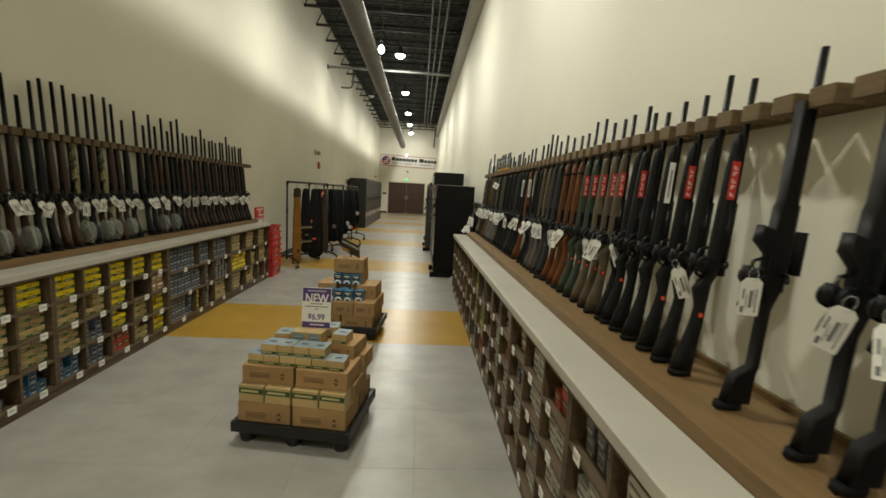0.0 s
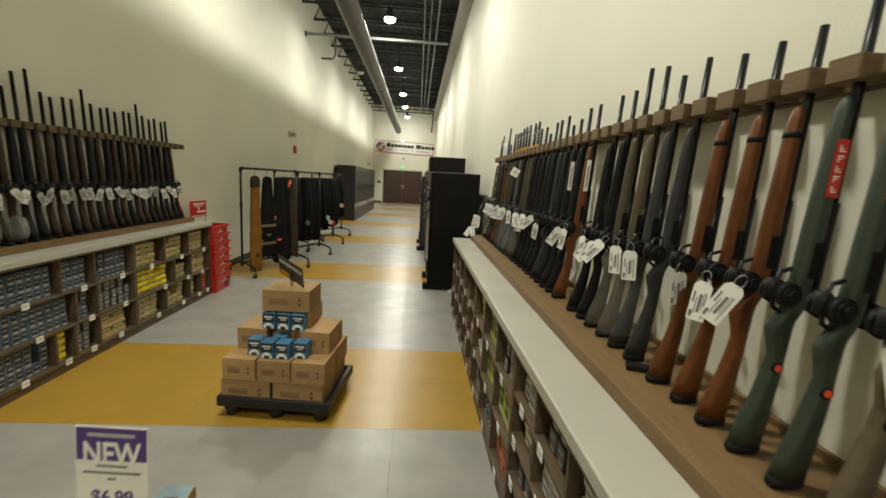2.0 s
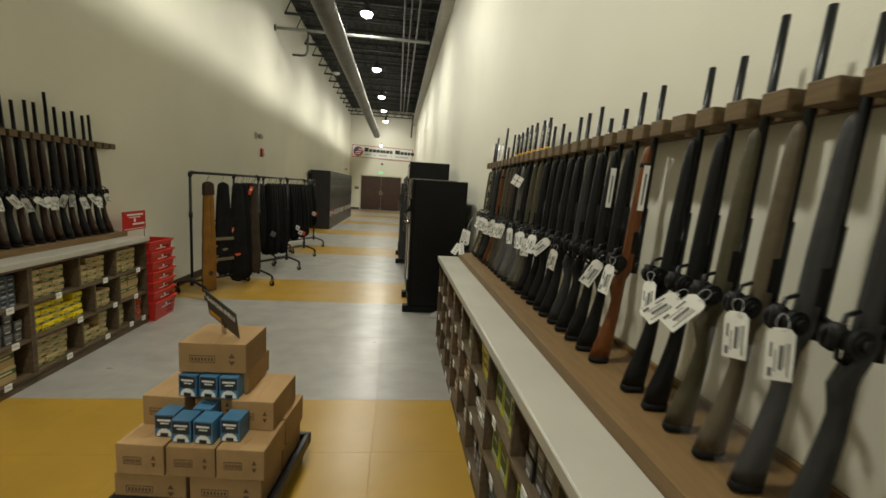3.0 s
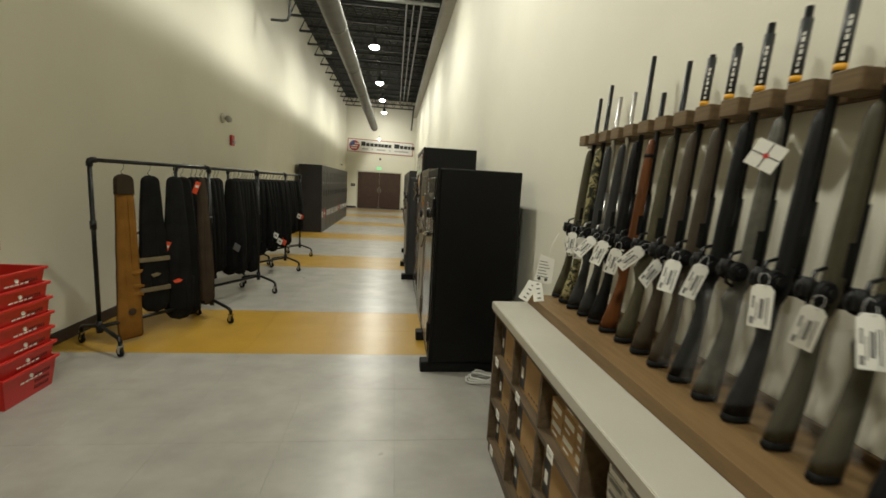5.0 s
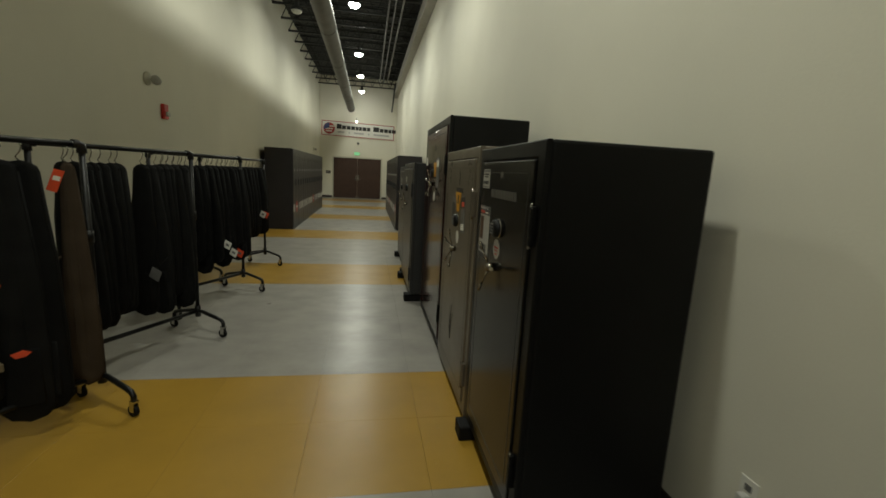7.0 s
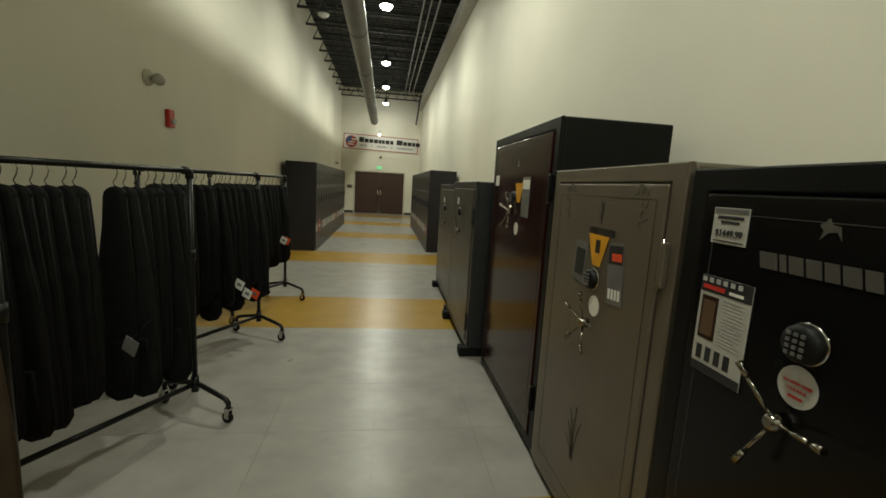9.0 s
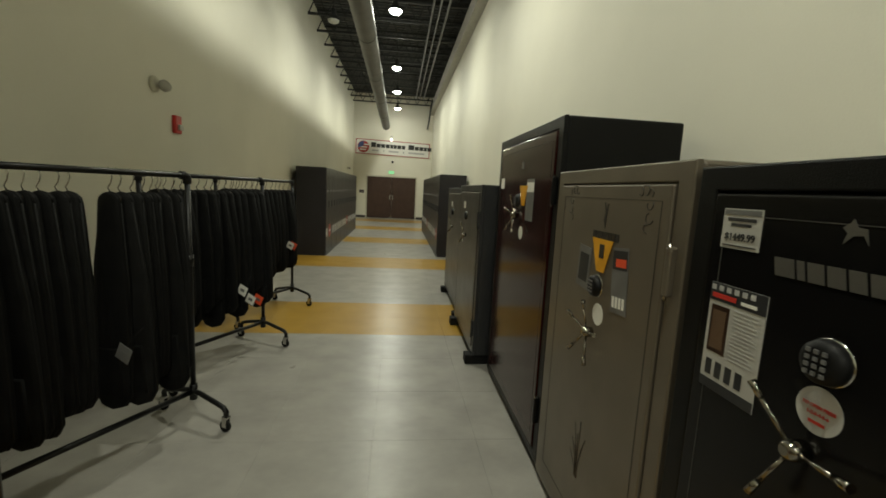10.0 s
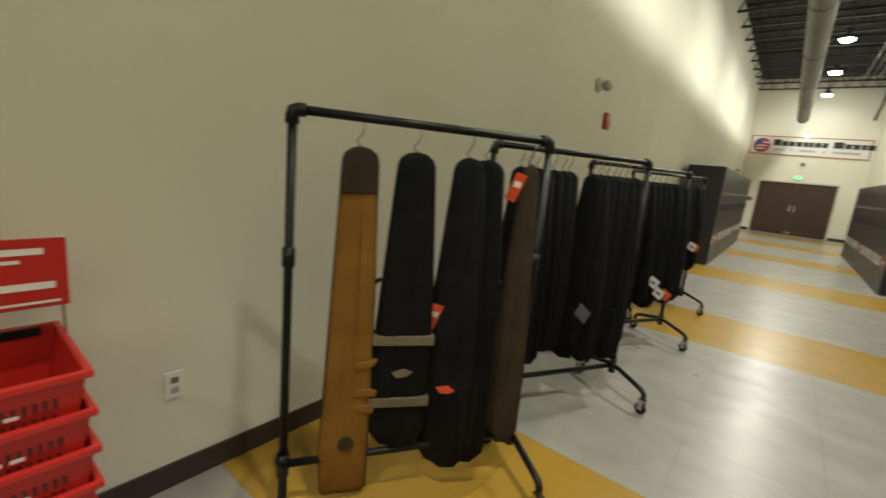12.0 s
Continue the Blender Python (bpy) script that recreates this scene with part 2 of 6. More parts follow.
def tube(bm, pts, r, seg=8, mi=0):
    """A bent tube through the points."""
    pts = [Vector(p) for p in pts]
    rings = []
    for i, p in enumerate(pts):
        d = (pts[min(i + 1, len(pts) - 1)] - pts[max(i - 1, 0)]).normalized()
        q = d.to_track_quat("Z", "Y")
        rings.append([bm.verts.new(p + q @ Vector((r * math.cos(2 * math.pi * k / seg), r * math.sin(2 * math.pi * k / seg), 0))) for k in range(seg)])
    for a, b in zip(rings, rings[1:]):
        best = min(range(seg), key=lambda s: sum((a[k].co - b[(k + s) % seg].co).length for k in range(seg)))
        for k in range(seg):
            f = bm.faces.new((a[k], a[(k + 1) % seg], b[(k + 1 + best) % seg], b[(k + best) % seg]))
            f.smooth, f.material_index = True, mi
    bm.faces.new(rings[0][::-1]).material_index = mi
    bm.faces.new(rings[-1]).material_index = mi
    return bm


def slab(bm, outline, t, axis="y", at=0.0, mi=0, bevel=0.0, puff=0.0):
    """An outline, given as pairs (u, z), made t thick; puff swells its middle."""
    def put(u, z, w):
        return (u, at + w, z) if axis == "y" else (at + w, u, z)
    n = len(outline)
    cu, cz = sum(p[0] for p in outline) / n, sum(p[1] for p in outline) / n
    a = [bm.verts.new(put(u, z, -t / 2)) for u, z in outline]
    b = [bm.verts.new(put(u, z, t / 2)) for u, z in outline]
    fs = []
    for i in range(n):
        f = bm.faces.new((a[i], a[(i + 1) % n], b[(i + 1) % n], b[i]))
        f.smooth = bool(puff or bevel)
        fs.append(f)
    if puff:
        for ring, s in ((a, -1), (b, 1)):
            mid = [bm.verts.new(put(cu + (u - cu) * 0.66, cz + (z - cz) * 0.9, s * (t / 2 + puff * 0.8))) for u, z in outline]
            core = [bm.verts.new(put(cu + (u - cu) * 0.3, cz + (z - cz) * 0.8, s * (t / 2 + puff))) for u, z in outline]
            for x, y in ((ring, mid), (mid, core)):
                for i in range(n):
                    q = (x[i], x[(i + 1) % n], y[(i + 1) % n], y[i])
                    f = bm.faces.new(q if s > 0 else q[::-1])
                    f.smooth = True
                    fs.append(f)
            fs.append(bm.faces.new(core if s > 0 else core[::-1]))
    else:
        fs.append(bm.faces.new(a[::-1]))
        fs.append(bm.faces.new(b))
    for f in fs:
        f.material_index = mi
    bmesh.ops.recalc_face_normals(bm, faces=fs)
    if bevel:
        es = [e for v in a + b for e in v.link_edges if (e.verts[0] in a) == (e.verts[1] in a)]
        r = bmesh.ops.bevel(bm, geom=list(set(es)), offset=bevel, segments=2, affect="EDGES", profile=0.5)
        for f in r["faces"]:
            f.smooth, f.material_index = True, mi
    return bm


def lathe(bm, prof, seg=20, mi=0, m=None):
    """A turned shape from pairs (radius, z)."""
    rings = [[bm.verts.new((r * math.cos(2 * math.pi * k / seg), r * math.sin(2 * math.pi * k / seg), z)) for k in range(seg)] for r, z in prof]
    for a, b in zip(rings, rings[1:]):
        for k in range(seg):
            f = bm.faces.new((a[k], a[(k + 1) % seg], b[(k + 1) % seg], b[k]))
            f.smooth, f.material_index = True, mi
    for ring in (rings[0][::-1], rings[-1]):
        bm.faces.new(ring).material_index = mi
    if m is not None:
        bmesh.ops.transform(bm, matrix=m, verts=[v for r in rings for v in r])
    return bm


def mesh(name, bm, mats):
    me = bpy.data.meshes.new(name)
    bm.to_mesh(me)
    bm.free()
    for m in mats if isinstance(mats, (list, tuple)) else [mats]:
        me.materials.append(m)
    return me


def part(name, bm, mats, parent=None, label=""):
    ob = new(name, mesh(name, bm, mats))
    if parent is not None:
        ob.parent = parent
    return tagged(ob, label)


def piece(name, me, parent, m=None):
    ob = new(name, me)
    if parent is not None:
        ob.parent = parent
    if m is not None:
        ob.matrix_basis = m
    return ob


def thing(name, label, category, m=None, group="", kind=""):
    ob = new(name)
    ob.empty_display_size = 0.1
    if m is not None:
        ob.matrix_basis = m
    return tagged(ob, label, category, group, kind)


def structure(name, bm, mats, label, category):
    return tagged(new(name, mesh(name, bm, mats)), label, category, "", "structure")


def B(*a, **k):
    return box(bmesh.new(), *a, **k)


def words(name, text, size, material, parent, m, label="", squeeze=1.0):
    cu = bpy.data.curves.new(name, "FONT")
    cu.body, cu.size, cu.extrude = text, size, 0.0006
    cu.align_x = cu.align_y = "CENTER"
    cu.offset = size * 0.022
    tmp = bpy.data.objects.new(name, cu)
    scene.collection.objects.link(tmp)
    me = bpy.data.meshes.new_from_object(tmp.evaluated_get(bpy.context.evaluated_depsgraph_get()))
    bpy.data.objects.remove(tmp)
    bpy.data.curves.remove(cu)
    me.materials.clear()
    me.materials.append(material)
    ob = new(name, me)
    ob.parent = parent
    ob.matrix_basis = m @ Matrix.Diagonal((squeeze, 1, 1, 1))
    return tagged(ob, label)


# ---- structure ----
structure("wall_left", B(XL - 0.2, XL, Y0, Y1 + 0.2, 0, DECK), WALL, "tall cream painted wall", "wall")
structure("wall_right", B(XR, XR + 0.2, Y0, Y1 + 0.2, 0, DECK), WALL, "tall cream painted wall", "wall")
# Unseen wall behind the start, added to close the room.
structure("wall_back", B(XL - 0.2, XR + 0.2, Y0 - 0.2, Y0, 0, DECK), WALL, "unseen added wall closing the room behind the start", "wall")
DX0, DX1, DH = -0.24, 2.23, 2.10
bm = B(XL, DX0, Y1, Y1 + 0.2, 0, DECK)
box(bm, DX1, XR, Y1, Y1 + 0.2, 0, DECK)
box(bm, DX0, DX1, Y1, Y1 + 0.2, DH, DECK)
structure("wall_far", bm, WALL, "cream painted end wall with a double door opening", "wall")
# Unseen wall past the closed door, added to shut the opening.
structure("wall_beyond", B(XL, XR, Y1 + 0.25, Y1 + 0.35, 0, DECK), WALL, "unseen added wall closing the place past the door", "wall")
structure("baseboard_left", B(XL, XL + 0.012, 7.425, Y1, 0, 0.11, bevel=0.003), BASEB, "dark brown rubber baseboard", "baseboard")
structure("baseboard_right", B(XR - 0.012, XR, 6.971, Y1, 0, 0.11, bevel=0.003), BASEB, "dark brown rubber baseboard", "baseboard")
bm = B(XL + 0.012, DX0 - 0.07, Y1 - 0.012, Y1, 0, 0.11, bevel=0.003)
box(bm, DX1 + 0.07, XR - 0.012, Y1 - 0.012, Y1, 0, 0.11, bevel=0.003)
structure("baseboard_far", bm, BASEB, "dark brown rubber baseboard", "baseboard")

# ceiling: ribbed deck
bm = B(XL - 0.2, XR + 0.2, Y0 - 0.2, Y1 + 0.2, DECK + 0.06, DECK + 0.2)
y = Y0
while y < Y1:
    box(bm, XL, XR, y, y + 0.09, DECK, DECK + 0.06)
    y += 0.18
structure("ceiling", bm, DECKM, "dark grey ribbed steel roof deck", "ceiling")


def joist(y):
    """An open-web joist across the room, with its seat at the wall."""
    j = thing("roof_joist", "dark steel open-web roof joist under the deck", "roof joist", pose(0, y, 0), "roof joists", "structure")
    bm = bmesh.new()
    for z in (DECK - 0.03, 5.62):
        box(bm, XL + 0.01, XR - 0.01, -0.03, 0.03, z - 0.025, z + 0.025)
    part("chord", bm, STEEL, j)
    bm = bmesh.new()
    n = 9
    for i in range(n):
        a, b = XL + 0.02 + (XR - XL - 0.04) * i / n, XL + 0.02 + (XR - XL - 0.04) * (i + 1) / n
        m = (a + b) / 2
        rod(bm, (a, 0, 5.62), (m, 0, DECK - 0.05), 0.014, 6)
        rod(bm, (m, 0, DECK - 0.05), (b, 0, 5.62), 0.014, 6)
    part("web", bm, STEEL, j)
    return j


j0 = joist(-2.0)
y = -0.6
while y < Y1 - 0.5:
    copy_thing(j0, pose(0, y, 0))
    y += 1.15

bm = B(2.78, XR - 0.003, Y0 + 0.01, Y1 - 0.01, 5.28, 5.62, bevel=0.01)
structure("beam", bm, BEAM, "pale painted beam running along the wall top", "beam")

# round duct
d = thing("air_duct", "long round galvanised spiral air duct hung under the roof", "air duct", kind="structure")
part("pipe", rod(bmesh.new(), (0.666, Y0 + 0.01, 4.478), (0.666, Y1 - 1.0, 4.478), 0.184, 28), GALV, d)
bm = bmesh.new()
y = -1.5
while y < Y1 - 1.2:
    rod(bm, (0.666, y, 4.478), (0.666, y + 0.04, 4.478), 0.191, 28)
    y += 3.0
part("joint_band", bm, GALV, d)
bm = bmesh.new()
y = -1.5
while y < Y1 - 1.2:
    rod(bm, (0.666, y, 4.64), (0.666, y, DECK + 0.05), 0.006, 6)
    y += 3.0
part("hanger", bm, STEEL, d)
bm = bmesh.new()
lathe(bm, [(0.184, 0), (0.168, 0.05), (0.1, 0.09), (0.02, 0.1)], 24, m=pose(0.666, Y1 - 1.0, 4.478, -90))
part("end_cap", bm, GALV, d)

# conduits along the roof
for x, z, r in ((2.0, 5.57, 0.022), (2.16, 5.565, 0.018), (2.34, 5.56, 0.026)):
    structure("conduit", rod(bmesh.new(), (x, Y0 + 0.02, z), (x, 27.637, z), r, 10), GALV, "long grey metal conduit under the joists", "conduit")
structure("drain_pipe", tube(bmesh.new(), [(2.72, 27.39, 5.5), (2.72, 28.05, 5.35), (2.72, 29.04, 4.9), (2.72, Y1 - 0.03, 4.6)], 0.04), STEEL, "dark sloping pipe by the end wall", "pipe")

# cross bar with its drop pipe
b = thing("cross_pipe", "pale steel pipe spanning from wall to wall", "pipe", kind="structure")
part("pipe", rod(bmesh.new(), (XL + 0.004, 13.53, 5.0), (2.62, 13.53, 5.0), 0.035, 12), PIPEG, b)
part("drop_pipe", tube(bmesh.new(), [(-0.2, 13.53, 4.98), (-0.21, 13.53, 4.55), (-0.25, 13.53, 4.46), (-0.34, 13.53, 4.44), (-0.55, 13.53, 4.44)], 0.025), STEEL, b, "dark bent pipe")
part("wall_flange", lathe(bmesh.new(), [(0.07, 0), (0.07, 0.02), (0.04, 0.03)], 16, m=pose(XL + 0.001, 13.53, 5.0, 0, 90, 0)), STEEL, b)
part("hanger", rod(bmesh.new(), (2.55, 13.53, 5.02), (2.55, 13.53, 5.62), 0.012, 6), STEEL, b)


def high_bay(y, x=LAMP_X, z=LAMP_Z, lit=True, watts=LAMP_WATTS):
    h = thing("high_bay_lamp", "round dark high-bay ceiling lamp with a bright lens" if lit else "round high-bay ceiling lamp, unlit", "ceiling lamp", pose(x, y, z), "high-bay lamps")
    part("housing", lathe(bmesh.new(), [(0.145, 0.0), (0.15, 0.012), (0.13, 0.05), (0.085, 0.1), (0.055, 0.13), (0.055, 0.22), (0.03, 0.26)], 28), STEEL, h)
    part("lens", lathe(bmesh.new(), [(0.004, -0.075), (0.05, -0.07), (0.09, -0.055), (0.118, -0.03), (0.128, -0.001)], 28), LAMPE if lit else OFFDISC, h)
    part("stem", rod(bmesh.new(), (0, 0, 0.26), (0, 0, DECK - z), 0.014, 8), STEEL, h)
    if lit:
        la = bpy.data.lights.new("high_bay_light", "AREA")
        la.shape, la.size, la.energy, la.color = "DISK", 0.3, watts, (0.98, 0.955, 0.80)
        lo = new("high_bay_light", la)
        lo.parent = h
        lo.matrix_basis = pose(0, 0, -0.085)
    return h


for y in LAMP_Y[:-1]:
    high_bay(y)
high_bay(LAMP_Y[-1], watts=0.2 * LAMP_WATTS)
high_bay(18.067, -0.2, 5.2, False)


def bulb_fixture(x, y, z, top, arm=None):
    p = thing("pendant_bulb", "small bright bare pendant bulb on a thin stem", "lamp", pose(x, y, z))
    part("bulb", lathe(bmesh.new(), [(0.005, -0.07), (0.04, -0.05), (0.055, 0.0), (0.035, 0.05), (0.02, 0.07)], 16), BULB, p)
    part("socket", rod(bmesh.new(), (0, 0, 0.07), (0, 0, 0.13), 0.025, 10), STEEL, p)
    if arm is None:
        part("stem", rod(bmesh.new(), (0, 0, 0.13), (0, 0, top - z), 0.008, 6), STEEL, p)
    else:
        part("arm", tube(bmesh.new(), [(0, 0, 0.12), (0, 0.03, 0.17), (0, 0.12, 0.2), (0, arm, 0.2)], 0.012), STEEL, p)
    return p


bulb_fixture(1.15, 7.813, 3.83, DECK)
bulb_fixture(0.92, Y1 - 0.35, 3.93, 0, 0.345)

# double door
dr = thing("door_1", "closed dark brown double door in a cream frame", "door", pose(0, Y1, 0), kind="structure")
cx = (DX0 + DX1) / 2
bm = B(DX0 - 0.06, DX0 + 0.002, -0.02, 0.12, 0, DH + 0.06, bevel=0.004)
box(bm, DX1 - 0.002, DX1 + 0.06, -0.02, 0.12, 0, DH + 0.06, bevel=0.004)
box(bm, DX0, DX1, -0.018, 0.118, DH - 0.002, DH + 0.058, bevel=0.004)
part("door_frame", bm, FRAMEW, dr)
for sx, a, c in ((-1, DX0 + 0.006, cx - 0.004), (1, cx + 0.004, DX1 - 0.006)):
    leaf = part("door_leaf", B(a, c, 0.03, 0.075, 0.012, DH - 0.006, bevel=0.003), DOORM, dr)
    part("door_handle", tube(bmesh.new(), [(cx + sx * 0.07, 0.03, 1.04), (cx + sx * 0.07, -0.03, 1.04), (cx + sx * 0.19, -0.035, 1.04)], 0.011), CHROME, leaf, "steel lever handle")
    part("escutcheon", B(cx + sx * 0.07 - 0.025, cx + sx * 0.07 + 0.025, 0.024, 0.03, 0.95, 1.2, bevel=0.002), CHROME, leaf)
    part("floor_bolt", B(cx + sx * 0.06 - 0.015, cx + sx * 0.06 + 0.015, 0.02, 0.03, 0.02, 0.12), CHROME, leaf)

# end-wall sign, drawn as plain shapes
sg = thing("store_sign", "long white sign with red border and round emblem", "sign", pose(1.01, Y1, 3.53, 0, 1.2, 0))
part("panel", B(-1.87, 1.87, -0.03, -0.002, -0.38, 0.38, bevel=0.004), SIGNW, sg)
bm = B(-1.86, 1.86, -0.036, -0.031, 0.335, 0.37)
box(bm, -1.86, 1.86, -0.036, -0.031, -0.37, -0.335)
box(bm, -1.86, -1.825, -0.036, -0.031, -0.335, 0.335)
box(bm, 1.825, 1.86, -0.036, -0.031, -0.335, 0.335)
part("border", bm, SIGNRED, sg)
part("emblem", lathe(bmesh.new(), [(0.29, 0), (0.29, 0.006)], 32, m=pose(-1.48, -0.031, -0.01, 90)), SIGNRED, sg)
bm = bmesh.new()
slab(bm, [(-1.48 + 0.27 * math.cos(a), -0.01 + 0.27 * math.sin(a)) for a in [radians(85 + 11 * i) for i in range(11)]] + [(-1.48, 0.02)], 0.004, at=-0.041)
part("emblem_quarter", bm, SIGNBLUE, sg)
bm = bmesh.new()
for a, c, z in ((-1.46, -1.22, 0.1), (-1.7, -1.3, -0.03), (-1.64, -1.34, -0.15)):
    box(bm, a, c, -0.042, -0.038, z - 0.028, z + 0.028)
part("emblem_stripe", bm, SIGNW, sg)
x = -1.1
for w, h, gap in ((0.24, 0.24, 0.03), (0.2, 0.18, 0.03), (0.2, 0.18, 0.03), (0.2, 0.18, 0.03), (0.15, 0.18, 0.02), (0.15, 0.18, 0.03), (0.2, 0.18, 0.03), (0.17, 0.18, 0.16), (0.3, 0.24, 0.03), (0.2, 0.18, 0.03), (0.2, 0.18, 0.03), (0.15, 0.18, 0.03), (0.2, 0.18, 0.0)):
    part("name_bar", B(x, x + w, -0.036, -0.031, 0.0, h), PRINT, sg)
    x += w + gap
x = -1.05
for w in (0.34, 0.06, 0.5, 0.06, 0.8):
    part("line_bar", B(x, x + w, -0.036, -0.031, -0.2, -0.12), GREYPRINT, sg)
    x += w + 0.22

ex = thing("exit_sign", "small green glowing exit sign above the double door", "exit sign", pose(0.96, Y1, 2.33))
part("case", B(-0.15, 0.15, -0.05, -0.001, -0.09, 0.09, bevel=0.008), FRAMEW, ex)
part("face", B(-0.13, 0.13, -0.055, -0.051, -0.07, 0.07), EXITG, ex)
dc = thing("door_camera", "small dark security camera on the end wall", "camera", pose(1.01, Y1, 2.86))
part("body", lathe(bmesh.new(), [(0.055, 0), (0.06, 0.04), (0.03, 0.09)], 16, m=pose(0, -0.001, 0, 90)), STEEL, dc)
pq = thing("wall_plaque", "small dark room plaque beside the double door", "plaque", pose(-0.5, Y1, 1.32))
part("plate", B(-0.12, 0.12, -0.012, -0.001, -0.075, 0.075, bevel=0.004), BASEB, pq)
part("print_bar", B(-0.08, 0.08, -0.015, -0.0125, -0.012, 0.012), GREYPRINT, pq)


def dome_cam(x, y, z):
    c = thing("wall_camera", "pale round security camera on the wall", "camera", pose(x, y, z))
    part("base", lathe(bmesh.new(), [(0.075, 0), (0.075, 0.02), (0.05, 0.04)], 20, m=pose(0.001, 0, 0, 0, 90, 0)), FRAMEW, c)
    part("arm", tube(bmesh.new(), [(0.03, 0, 0), (0.06, 0, -0.006), (0.085, 0, -0.008)], 0.016), FRAMEW, c)
    part("dome", lathe(bmesh.new(), [(0.02, -0.05), (0.045, -0.034), (0.058, 0.0), (0.05, 0.025), (0.02, 0.038)], 20, m=pose(0.105, 0, -0.01, 0, 60, -20)), BEAM, c)
    return c


dome_cam(XL, 12.169, 2.42)
dome_cam(XL, 27.472, 2.35)
st = thing("fire_alarm", "red wall fire alarm with a white strobe", "fire alarm", pose(XL, 12.54, 2.1))
part("body", B(0.001, 0.045, -0.06, 0.06, -0.09, 0.09, bevel=0.01), REDPL, st)
part("strobe", B(0.046, 0.075, -0.035, 0.035, -0.055, 0.0, bevel=0.008), WHITEBOX, st)


def outlet(x, y, z, sx, name="wall_outlet"):
    o = thing(name, "white wall outlet plate", "outlet", pose(x, y, z, 0, 0, 0 if sx > 0 else 180))
    part("plate", B(0.001, 0.007, -0.036, 0.036, -0.058, 0.058, bevel=0.002), PAPER, o)
    for k in (-0.022, 0.022):
        part("socket", B(0.0072, 0.009, -0.014, 0.014, k - 0.013, k + 0.013), GREYDEC if k > 0 else GREYPRINT, o)
    return o


outlet(XL, 8.118, 0.46, 1)
outlet(XR, 7.656, 0.42, -1)

# ---- counters and cubby shelves ----
def price_tag_mesh():
    bm = B(-0.028, 0.028, -0.004, -0.001, -0.024, 0.02)
    box(bm, -0.02, 0.018, -0.0055, -0.0042, -0.004, 0.004, 1)
    box(bm, -0.02, 0.0, -0.0055, -0.0042, 0.009, 0.013, 1)
    return mesh("price_tag", bm, [PAPER, GREYPRINT])


TAGM = price_tag_mesh()
# the boxes and packets: front looks along -y in their own frame
PRINTS = {}


def carton(name, w, d, h, body, band, style=0):
    bm = B(-w / 2, w / 2, 0, d, 0, h, bevel=0.0015)
    pr = bmesh.new()
    if style == 0:
        box(pr, -w / 2 + 0.002, w / 2 - 0.002, -0.0012, 0.002, h * 0.08, h * 0.42, 1)
        box(pr, -w * 0.38, w * 0.2, -0.002, 0.0, h * 0.19, h * 0.31, 2)
        box(pr, -w * 0.4, -w * 0.05, -0.0014, 0.0, h * 0.6, h * 0.68, 3)
    elif style == 4:
        box(pr, -w / 2 + 0.002, w / 2 - 0.002, -0.0012, 0.002, h * 0.06, h * 0.3, 1)
        box(pr, -w * 0.38, w * 0.2, -0.002, 0.0, h * 0.13, h * 0.22, 2)
        box(pr, -w / 2 + 0.003, w / 2 - 0.003, 0.003, d - 0.003, h - 0.001, h + 0.0008, 4)
        box(pr, -w * 0.2, w * 0.22, d * 0.38, d * 0.56, h, h + 0.0014, 3)
    elif style == 5:
        box(pr, -w / 2 + 0.01, -w * 0.27, -0.0012, 0.002, 0.01, h - 0.01, 1)
        box(pr, -w * 0.42, -w * 0.33, -0.002, 0.0, h * 0.3, h * 0.55, 2)
        for k in range(4):
            box(pr, -w * 0.1 + k * w * 0.1, -w * 0.04 + k * w * 0.1, -0.0008, 0.002, h * 0.12, h * 0.16, 3)
    elif style == 1:
        box(pr, -w / 2 + 0.002, w / 2 - 0.002, -0.0012, 0.002, h * 0.5, h * 0.82, 1)
        box(pr, -w * 0.4, w * 0.3, -0.002, 0.0, h * 0.6, h * 0.72, 2)
    elif style == 6:
        box(pr, -w * 0.44, w * 0.44, -0.0012, 0.002, h * 0.4, h * 0.94, 1)
        box(pr, -w * 0.34, w * 0.34, -0.002, 0.0, h * 0.72, h * 0.8, 2)
        box(pr, -w * 0.2, w * 0.24, -0.002, 0.0, h * 0.6, h * 0.65, 2)
        for z0, z1, q in ((0.04, 0.14, 0.4), (0.14, 0.24, 0.36), (0.24, 0.32, 0.28), (0.32, 0.37, 0.16)):
            box(pr, -w * q, w * q, -0.0016, 0.002, h * z0, h * z1, 2)
        box(pr, -w * 0.2, w * 0.2, -0.0022, 0.0, h * 0.04, h * 0.19, 1)
    elif style == 2:
        box(pr, -w * 0.36, w * 0.36, -0.0012, 0.002, h * 0.3, h * 0.92, 1)
        box(pr, -w * 0.25, w * 0.25, -0.002, 0.0, h * 0.62, h * 0.7, 2)
        box(pr, -w * 0.25, w * 0.25, -0.002, 0.0, h * 0.08, h * 0.24, 2)
    else:
        box(pr, -w * 0.38, w * 0.38, -0.0012, 0.002, h * 0.55, h * 0.85, 1)
        box(pr, -w * 0.3, w * 0.1, -0.0014, 0.0, h * 0.2, h * 0.3, 2)
    me = mesh(name, bm, body)
    PRINTS[me.name] = mesh("printed_panel", pr, [body, band, PALETAN if style in (0, 1, 4) else GREYPRINT if style == 2 else PAPER, CARDD, PALEBLUE])
    return me, (w, d, h)


